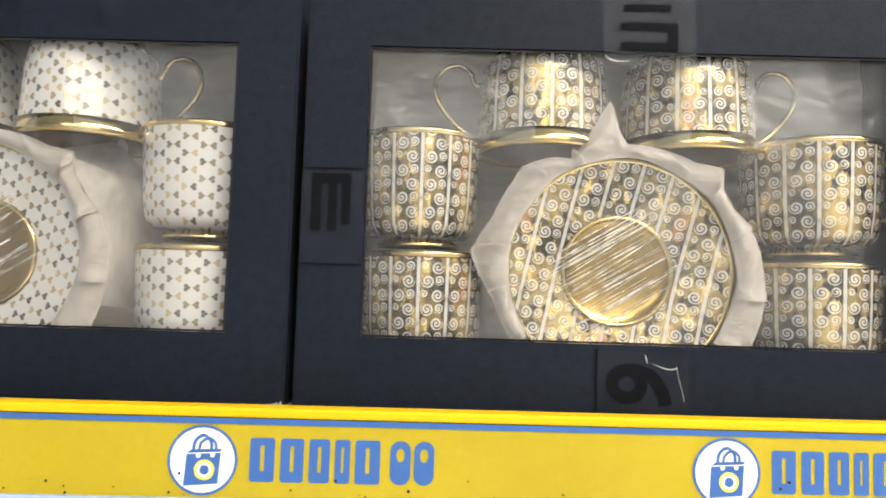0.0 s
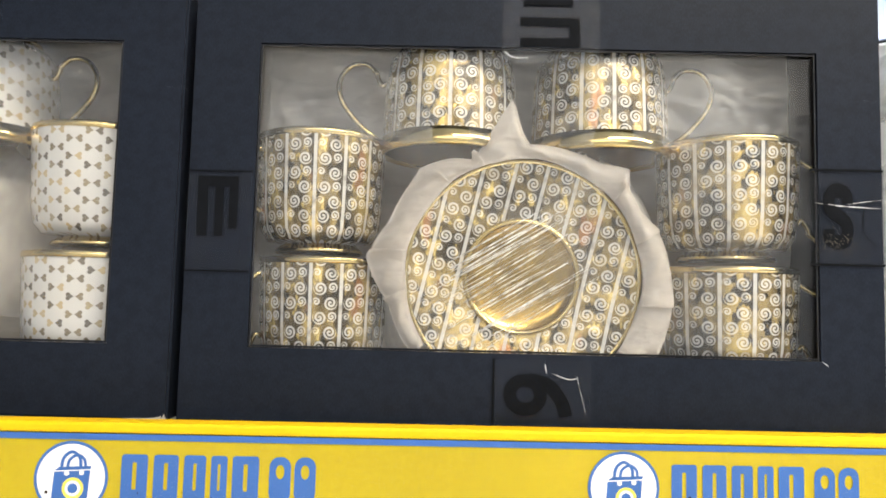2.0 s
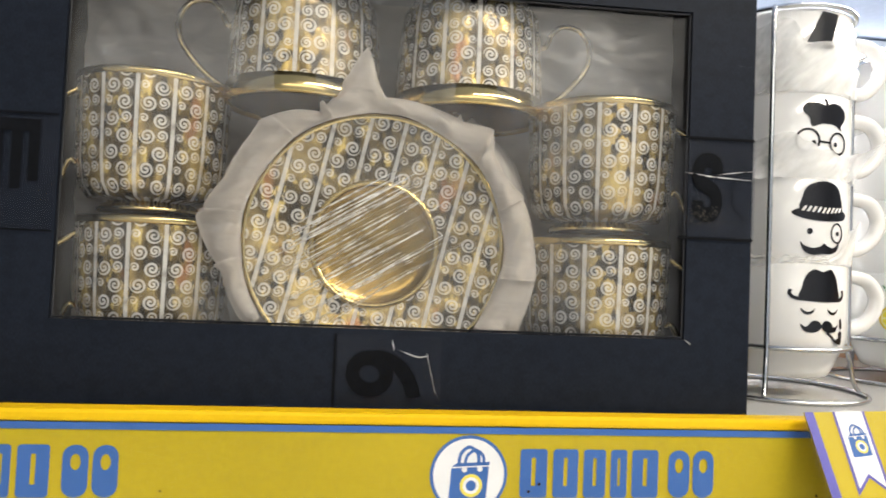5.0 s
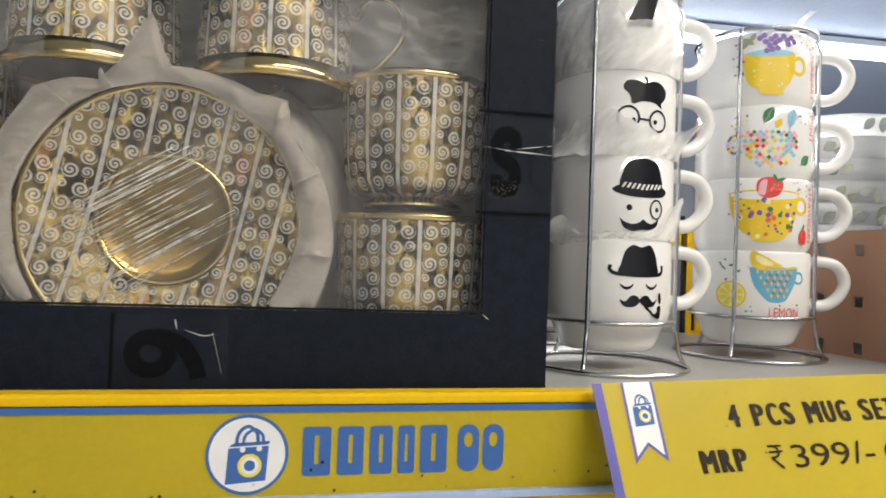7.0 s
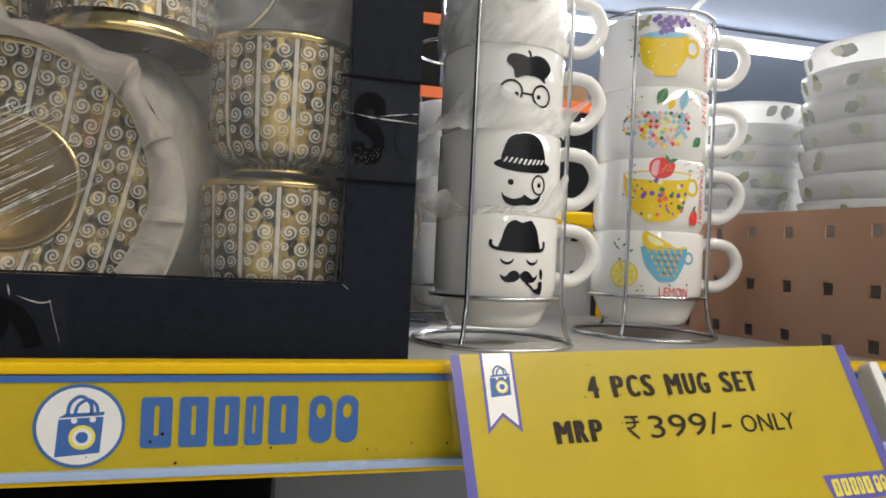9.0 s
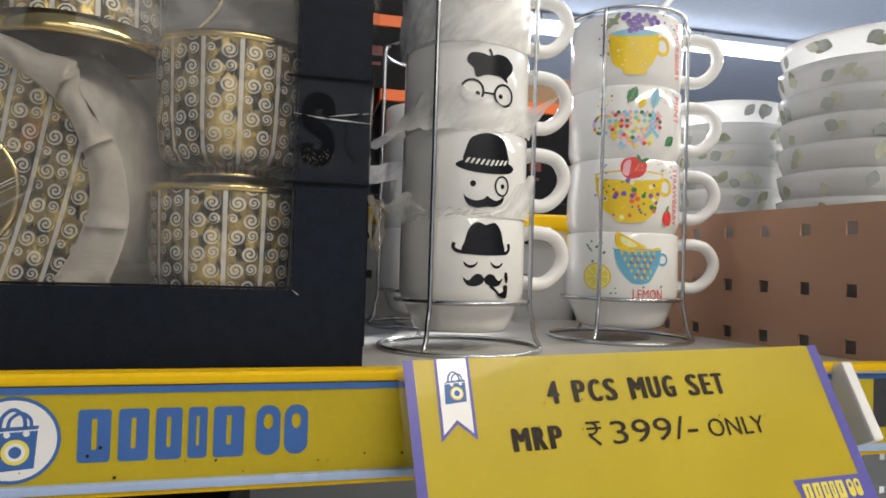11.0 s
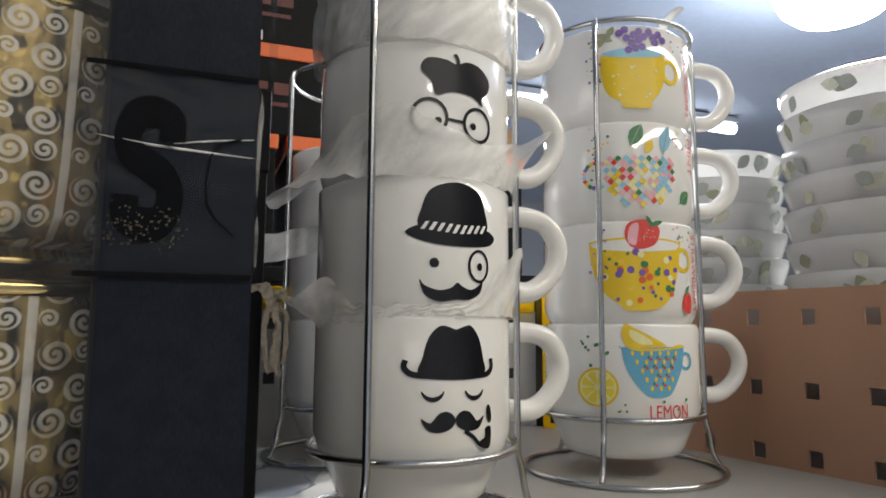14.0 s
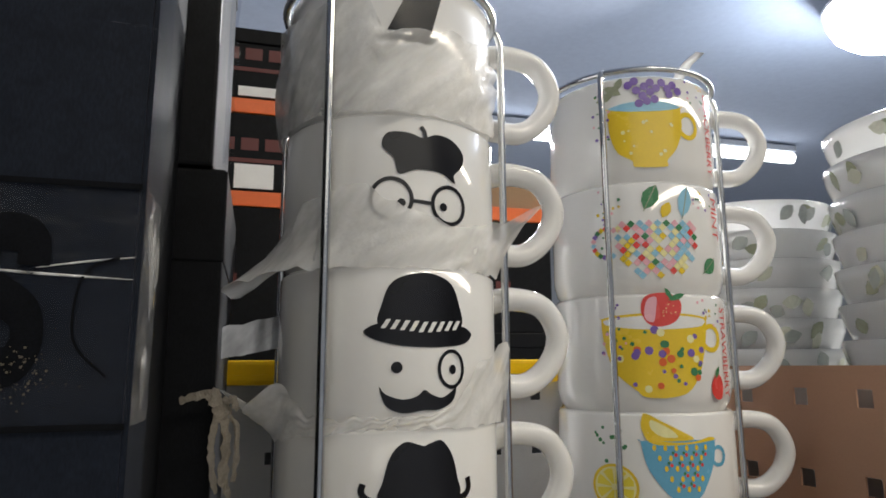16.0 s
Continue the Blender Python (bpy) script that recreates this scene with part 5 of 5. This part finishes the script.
# strawberry mug
fruit(1, "cup_print", [spline([(-36, 41.5), (-36, 41), (-35, 30), (-30, 16), (-20, 7), (-16, 4.2), (-5, 4), (5, 7), (12, 17), (16, 30), (17.5, 41), (17.5, 41.5), (10, 43), (-9, 44), (-28, 43)], True, 5), {"rim": ellipse(20, 32, 7.5, 7, 22), "holes": [ellipse(20, 32, 4.8, 4.6, 18)]}], YELLOW)
fruit(1, "cup_opening", [spline([(-34, 41), (-20, 42.4), (-9, 42.8), (4, 42.4), (15.5, 41), (14, 37.8), (2, 36.4), (-9, 36), (-22, 36.6), (-33, 38.4)], True, 4)], PRINT_WHITE, 0.00036)
fruit(1, "strawberry", [spline([(-14, 52), (-4, 53.5), (3, 49), (1, 41), (-6, 37.5), (-13, 38.5), (-16.5, 45)], True, 5), spline([(20, 13), (24.5, 14.5), (27.5, 10), (26, 3.5), (21, 3), (18, 7)], True, 5)], RED, 0.0004)
fruit(1, "strawberry_shade", [spline([(-13.5, 50), (-9, 51.5), (-9.5, 45), (-11, 39.4), (-15, 42)], True, 4)], PINK, 0.00046)
fruit(1, "cup_dots", dots(61, 9, -9, 0, 41, 50, 0.25, 0.4), PALE, 0.0005)
fruit(1, "strawberry_leaf", [leaf_shape(1, 51.5, 9, 3, 20), leaf_shape(-3, 53, 7, 2.5, 120), leaf_shape(23, 15.5, 7, 2.5, 60)], GREEN, 0.0005)
for k, m in enumerate((PURPLE, GREEN, PALE, ORANGE, PURPLE, GREEN)):
    fruit(1, "cup_pattern", [e for e in dots(30 + k, 7, -32, 14, 8, 36, 0.9, 2.1) if sum(p[0] for p in e) / 8 < 13 - max(0, 16 - sum(p[1] for p in e) / 8) * 0.9 and sum(p[0] for p in e) / 8 > -32 + max(0, 20 - sum(p[1] for p in e) / 8) * 0.9], m, 0.0004 + 0.00002 * k)
scatter_dots(1, 50)
words(FRUIT[1], "STRAWBERRY", R2, PHI2, J, 0.0295, 0.0480, 0.0088, 0.0440, RED, 1)
# mint mug: a cup of small coloured diamonds
CHEQUER = [(PINK, []), (SKY, []), (RED, []), (YELLOW, []), (GREEN, []), (PURPLE, []), (PALE, [])]
q = random.Random(8)
for a in range(-5, 6):
    for b in range(0, 13):
        x, y = -6 + 4.3 * a + (2.15 if b % 2 else 0), 6.0 + 2.15 * b
        hue = q.choice((0, 0, 0, 1, 1, 1, 2, 3, 6, 6, 4, 7, 7, 7))
        if abs(x + 6) < 21.5 - max(0, 16 - y) * 0.95 and hue < 7:
            CHEQUER[hue][1].append([(x - 1.95, y), (x, y - 1.95), (x + 1.95, y), (x, y + 1.95)])
for a in range(14):
    t = radians(60 + a * 18)
    x, y = -31 + 7.2 * math.cos(t), 23 + 7.2 * math.sin(t)
    CHEQUER[a % 6][1].append([(x - 1.6, y), (x, y - 1.6), (x + 1.6, y), (x, y + 1.6)])
for m, polys in CHEQUER:
    fruit(2, "chequered_cup_print", polys, m)
fruit(2, "leaf", [leaf_shape(-9, 45, 14, 8.5, 62), leaf_shape(23.5, 11.5, 12, 8, 38)], GREEN)
fruit(2, "leaf_blue", [leaf_shape(9, 43, 17, 8, 76)], SKY)
fruit(2, "leaf_yellow", [leaf_shape(-1.5, 38.5, 9, 5.5, 62)], YELLOW)
for vein in ([(-12.5, 38), (-6, 51)], [(7, 34), (11, 51)], [(17.5, 7), (28.5, 16)]):
    fruit(2, "leaf_vein", [stroke(vein, 0.5)], OLIVE, 0.0004)
scatter_dots(2, 70)
words(FRUIT[2], "MINT", R2, PHI2, J, 0.0290, 0.0480, 0.0100, 0.0215, RED, 1)
# blackberry mug
def berry(name, polys, material, lift=0.0003):
    decal(FRUIT[3], name, polys, material, R2, PHI2 - 11.0, J + 0.0006, lift)


berry("cup_print", [spline([(-19, 36), (-18.8, 36.4), (0, 38), (18.8, 36.4), (19, 36), (19, 24), (15, 14), (10, 8), (9, 4.5), (-6, 4.5), (-8, 8), (-15, 13), (-18.5, 24)], True, 5), {"rim": ellipse(23, 27, 7, 7.5, 22), "holes": [ellipse(23, 27, 4.6, 5, 18)]}], YELLOW)
berry("tea", [spline([(-18.5, 36.5), (-10, 38.6), (0, 39.2), (10, 38.6), (18.5, 36.5), (10, 34.2), (0, 33.6), (-10, 34.2)], True, 4)], SKY, 0.0004)
berry("blackberry", [ellipse(x, y, 2.2, n=12) for x, y in ((-8, 48), (-4, 45), (-5, 50), (0, 47), (-1, 42), (3, 44), (3, 49), (6, 46), (1, 39), (5, 40), (9, 49), (12, 46), (15, 48), (13, 43), (18, 45), (-3, 38))], PURPLE, 0.0005)
berry("berry_leaf", [leaf_shape(-16, 46, 10, 5, 150), leaf_shape(-20, 43, 10, 5, 20), leaf_shape(-13, 49, 8, 4, 60)], OLIVE, 0.0004)
berry("cup_dots", dots(90, 12, -14, 14, 10, 30, 0.6, 1.1), PALE, 0.0005)
scatter_dots(3, 95)
words(FRUIT[3], "BLACKBERRY", R2, PHI2, J, 0.0290, 0.0480, 0.0088, 0.0440, RED, 1)

# a third stand behind, with three mugs
R3, C3 = 0.0405, (0.3990, 0.6480)
for i in range(3):
    mug("plain white stacking mug on a rear stand", pose(C3[0], C3[1], BASE1 + PITCH1 * i), R3, "rear mugs", handle_phi=120)
wire_stand(*C3, R3, (-75, 45, 165), 1.3325, 1.5480, "chromed wire stand with white mugs behind")


# ---- tissue round the mugs ----
def tissue_wrap(label, cx, cy, r, p0, p1, low, high, seed, ruffle=0.002, flare=(), pleats=2, tall=0.5):
    """A crumpled sheet round a mug from p0 to p1 degrees; low and high give its edges in metres over the run 0..1; flare: (where, width, out) bulges."""
    g = thing("tissue_wrap", label, "tissue paper", pose(cx, cy, 0))
    n, m = 90, 12
    bm = bmesh.new()
    cols_ = []
    for i in range(n + 1):
        u = i / n
        a = radians(p0 + (p1 - p0) * u)
        lo, hi = low(u), high(u)
        lo += 0.0016 * noise.noise((u * 28, 1, seed))
        hi += 0.0022 * noise.noise((u * 24, 2, seed))
        col = []
        for j in range(m + 1):
            v = j / m
            out = 0.0009 + ruffle * abs(noise.noise((u * 9 - v * 2.6, v * 0.9, seed))) + 0.4 * ruffle * abs(noise.noise((u * 24 - v * 6, v * 1.2, seed + 5)))
            for f, wd, o, side in flare:
                k = math.exp(-((u - f) / wd) ** 2)
                out += o * k * (v if side > 0 else 1 - v) ** 1.5
            rr = r + out
            col.append(bm.verts.new((rr * math.sin(a), -rr * math.cos(a), lo + (hi - lo) * v)))
        cols_.append(col)
    for i in range(n):
        for j in range(m):
            bm.faces.new((cols_[i][j], cols_[i + 1][j], cols_[i + 1][j + 1], cols_[i][j + 1]))
    part("sheet", bm, TISSUE, g, smooth=True)
    q = random.Random(int(seed))
    for k in range(pleats):
        u0, wd, lean = 0.12 + 0.8 * (k + q.random()) / pleats, q.uniform(0.022, 0.045), q.uniform(-0.05, 0.05)
        strip = bmesh.new()
        rows2 = []
        for j in range(9):
            v = j / 8
            row = []
            for i in range(4):
                u = min(1, max(0, u0 + lean * v + wd * (i / 3 - 0.5)))
                a = radians(p0 + (p1 - p0) * u)
                lo, hi = low(u), high(u)
                rr = r + 0.0014 + ruffle * (0.55 + 0.45 * math.sin(math.pi * i / 3) + 0.2 * noise.noise((k, v * 3, seed)))
                row.append(strip.verts.new((rr * math.sin(a), -rr * math.cos(a), lo + (hi - lo) * (0.03 + tall * v))))
            rows2.append(row)
        for j in range(8):
            for i in range(3):
                strip.faces.new((rows2[j][i], rows2[j][i + 1], rows2[j + 1][i + 1], rows2[j + 1][i]))
        part("pleat", strip, TISSUE, g, smooth=True)
    return g


def ease(u, *pts):
    for (a, x), (b, y) in zip(pts, pts[1:]):
        if u <= b:
            t = max(0, (u - a) / (b - a))
            t = t * t * (3 - 2 * t)
            return x + (y - x) * t
    return pts[-1][1]


Z1 = [BASE1 + J + PITCH1 * i for i in range(5)]
tissue_wrap("crumpled white tissue round the top hat mug", *C1, R1, -118, 58, lambda u: Z1[3] - 0.001, lambda u: ease(u, (0, Z1[3] + 0.036), (0.35, Z1[3] + 0.042), (0.52, Z1[3] + 0.047), (0.60, Z1[3] + 0.030), (0.9, Z1[3] + 0.033), (1, Z1[3] + 0.026)), 3.0, 0.0055, pleats=0)
tissue_wrap("crumpled white tissue round the beret mug", *C1, R1, -112, 66, lambda u: Z1[2] - 0.0015 - ease(u, (0, 0.005), (0.2, 0.003), (0.32, 0)), lambda u: Z1[2] + ease(u, (0, 0.008), (0.20, 0.013), (0.36, 0.024), (0.49, 0.028), (0.57, 0.022), (0.66, 0.017), (0.76, 0.014), (0.9, 0.018), (1, 0.029)), 7.0, 0.0028, ((0.08, 0.22, 0.021, -1), (0.99, 0.07, 0.018, 1)), pleats=1)
tissue_wrap("ruffled tissue strip between two mugs", *C1, R1, -80, 74, lambda u: Z1[1] - ease(u, (0, 0.006), (0.2, 0.003), (0.4, 0.0005), (1, 0.0005)), lambda u: Z1[1] + ease(u, (0, 0.004), (0.1, 0.014), (0.22, 0.003), (0.6, 0.004), (0.66, 0.009), (0.76, 0.022), (0.86, 0.029), (0.94, 0.025), (1, 0.010)), 12.0, 0.0018, ((0.02, 0.08, 0.012, 1), (0.90, 0.14, 0.005, 1)))
loose = thing("tissue_strip", "loose end of white tissue behind the mugs", "tissue paper", pose(C1[0], C1[1], 0))
bm = bmesh.new()
rows_ = [[bm.verts.new((-0.030 - 0.034 * i / 12, 0.012 + 0.022 * i / 12, Z1[2] - 0.012 - 0.006 * i / 12 - 0.013 * u + 0.0012 * noise.noise((i * 0.5, u * 2, 3)))) for u in (0, 0.33, 0.66, 1)] for i in range(13)]
for i in range(12):
    for j in range(3):
        bm.faces.new((rows_[i][j], rows_[i][j + 1], rows_[i + 1][j + 1], rows_[i + 1][j]))
part("sheet", bm, TISSUE, loose, smooth=True)
spike = thing("tissue_strip", "twisted corner of white tissue by the mug", "tissue paper", pose(C1[0], C1[1], Z1[1]))
part("twist", sweep([(-0.040, -0.006, -0.002), (-0.047, -0.003, 0.002), (-0.056, 0.002, 0.0075), (-0.062, 0.006, 0.0115)], [0.0032, 0.0028, 0.0018, 0.0004], 7, flat=0.5), TISSUE, spike, smooth=True)
tag = thing("tissue_corner", "white paper corner sticking out of the mug", "tissue paper", pose(C2[0] + 0.012, C2[1] - 0.030, BASE2 + PITCH2 * 3 + 0.0718))
bm = bmesh.new()
rows_ = [[bm.verts.new((0.002 + 0.016 * v * v + 0.0075 * u * (1 - 0.25 * v), 0.003 * math.sin(3 * v), 0.026 * v)) for u in (-0.5, 0, 0.5)] for v in (0, 0.25, 0.5, 0.75, 1)]
for i in range(4):
    for j in range(2):
        bm.faces.new((rows_[i][j], rows_[i][j + 1], rows_[i + 1][j + 1], rows_[i + 1][j]))
bmesh.ops.solidify(bm, geom=bm.faces[:], thickness=0.0003)
part("sheet", bm, PRINT_WHITE, tag, smooth=True)
heap = thing("film_scrap", "crumpled clear film scrap on the shelf", "scrap", pose(0.345, 0.560, SHELF))
bm = bmesh.new()
bmesh.ops.create_icosphere(bm, subdivisions=3, radius=0.016)
for v in bm.verts:
    k = 1 + 0.55 * noise.noise(v.co * 120)
    v.co = (v.co.x * k * 1.3, v.co.y * k, max(0.0003, 0.006 + v.co.z * k * 0.55))
part("scrap", bm, TAPE, heap)


# ---- bowls in the next bay ----
def bowl(at, r, seed, label):
    g = thing("bowl", label, "bowl", at, "leaf bowls")
    h = 0.052
    prof = [(0, 0.0015), (0.028, 0.0015), (0.030, 0), (0.033, 0.0), (0.035, 0.003), (r * 0.74, 0.014), (r * 0.90, 0.030), (r * 0.975, 0.044), (r, h), (r - 0.0012, h + 0.0006), (r - 0.0026, h - 0.0004), (r * 0.90, 0.032), (r * 0.70, 0.016), (0.025, 0.006), (0, 0.005)]
    part("body", lathe(prof, 56), BOWL_WHITE, g, smooth=True)
    q = random.Random(seed)
    lift = 0.0006
    for m in (OLIVE, SAGE, SLATE_LEAF):
        for k in range(5):
            polys = [leaf_shape(q.uniform(-170, 170), q.uniform(35, 44), q.uniform(12, 16), q.uniform(8, 11), q.choice((70, 40, 100, -20, 15)) + q.uniform(-15, 15))]
            b = wrap(shapes(polys), r, -40, 0.0)
            lift += 0.00007
            for v in b.verts:
                a = math.atan2(v.co.x, -v.co.y)
                z = min(v.co.z, h - 0.0014)
                rr = r * (0.90 + 0.075 * (z - 0.030) / 0.014 if z < 0.044 else 0.975 + 0.025 * (z - 0.044) / 0.008) + lift
                if z < 0.030:
                    rr = r * (0.74 + 0.16 * (z - 0.014) / 0.016) + lift
                v.co = (rr * math.sin(a), -rr * math.cos(a), z)
            part("leaf_print", b, m, g, "printed leaves")
    return g


for sx, sy, count, top, seed in ((0.770, 0.545, 10, 1.560, 100), (0.728, 0.680, 9, 1.526, 200)):
    step = (top - SHELF - 0.052) / (count - 1)
    for i in range(count):
        bowl(pose(sx + 0.0012 * math.sin(i * 2.1), sy + 0.0010 * math.cos(i * 1.7), SHELF + step * i, 0, 0, 37 * i + seed), 0.066, seed + i, "white bowl with grey-green leaves, in a stack")

# ---- boxes on the far side of the shelf ----
PRINT_RED = plain("dull_red_print", (0.11, 0.020, 0.018), 0.5)
q = random.Random(3)
w = 0.262
for lev, (z0, z1, ends) in enumerate(((SHELF, 1.4395, 0.66), (1.4397, 1.5695, 0.64), (1.5697, 1.6610, 0.43), (1.6612, 1.7330, 0.43))):
    for k in range(4):
        g = thing("crystal_box", "black card box with an orange lid, stacked in rows" if lev in (1, 2) else "black card box with dull red print", "box", pose(ends - w / 2 - 0.268 * k, 0.945, z0), "orange-lidded boxes")
        h = z1 - z0
        part("body", box_bm(-w / 2 + 0.003, w / 2 - 0.003, -0.085, 0.085, 0, h - 0.0145, 0.0012), BLACK_CARD, g)
        part("lid", box_bm(-w / 2 + 0.001, w / 2 - 0.001, -0.087, 0.087, h - 0.0145, h, 0.0012), ORANGE if lev in (1, 2) else BLACK_CARD, g, "orange lid" if lev in (1, 2) else "")
        for i in range(4):
            part("print_bar", shapes([[(-70 + 22 * i, 40), (-54 + 22 * i, 40), (-54 + 22 * i, 52), (-70 + 22 * i, 52)]]), PRINT_RED, g, at=Matrix.Translation((0.07, -0.0856, 0)) @ FACE)
        if lev in (2, 3) and k == 0:
            part("paper_label", box_bm(0.017, 0.053, -0.0866, -0.0852, 0.0025, 0.026 if lev == 2 else 0.012), PRINT_WHITE, g, "white paper label")
        part("print_line", shapes([[(-70, 28), (10, 28), (10, 32), (-70, 32)]]), PRINT_RED, g, at=Matrix.Translation((0.07, -0.0856, 0)) @ FACE)
carton = thing("carton", "plain brown carton lying on the dark boxes", "carton", pose(0.54, 0.945, 1.5697))
part("body", box_bm(-0.09, 0.09, -0.08, 0.08, 0, 0.035, 0.002), surface("brown_carton", (0.33, 0.21, 0.12), 0.8, 0, 0.12, 500, 12, 0.3), carton)

# ---- lamps over the far aisle ----
for x in (-1.80, -0.57, 0.65, 1.87, 3.09):
    g = thing("tube_light", "lit white tube light under the ceiling", "tube light", pose(x, 4.25, 2.98), "tube lights")
    b = sweep([(0, 0, 0), (0.6, 0, 0), (1.2, 0, 0)], 0.042, 12)
    part("tube", b, TUBE_WHITE, g, "glowing white tube", smooth=True)
    part("housing", box_bm(-0.008, 1.208, -0.05, 0.05, 0.040, 0.085, 0.006), WALL_PAINT, g)
    for hx in (0.1, 1.1):
        part("bracket", box_bm(hx - 0.02, hx + 0.02, -0.02, 0.02, 0.083, 0.1), WALL_PAINT, g)
g = thing("dome_lamp", "glaring white dome lamp under the ceiling", "lamp", pose(2.95, 2.245, 2.955))
part("base", lathe([(0, 0.10), (0.16, 0.10), (0.19, 0.085), (0.275, 0.012), (0.275, 0.0), (0, 0.0)], 40), WALL_PAINT, g, smooth=True)
part("dome", lathe([(0.268, -0.001), (0.262, -0.05), (0.235, -0.11), (0.18, -0.16), (0.10, -0.19), (0, -0.20)], 40), LAMP_WHITE, g, "glaring white dome", smooth=True)
# stock under the shelf, in the dark
low = thing("stock_box", "dark box on the shelf below", "box", pose(-0.20, 0.55, 0.86))
part("body", box_bm(-0.45, 0.45, -0.15, 0.15, 0, 0.36, 0.003), BLACK_CARD, low)
part("tape_band", box_bm(-0.02, 0.02, -0.1505, -0.1500, 0.0, 0.36), TAPE, low)
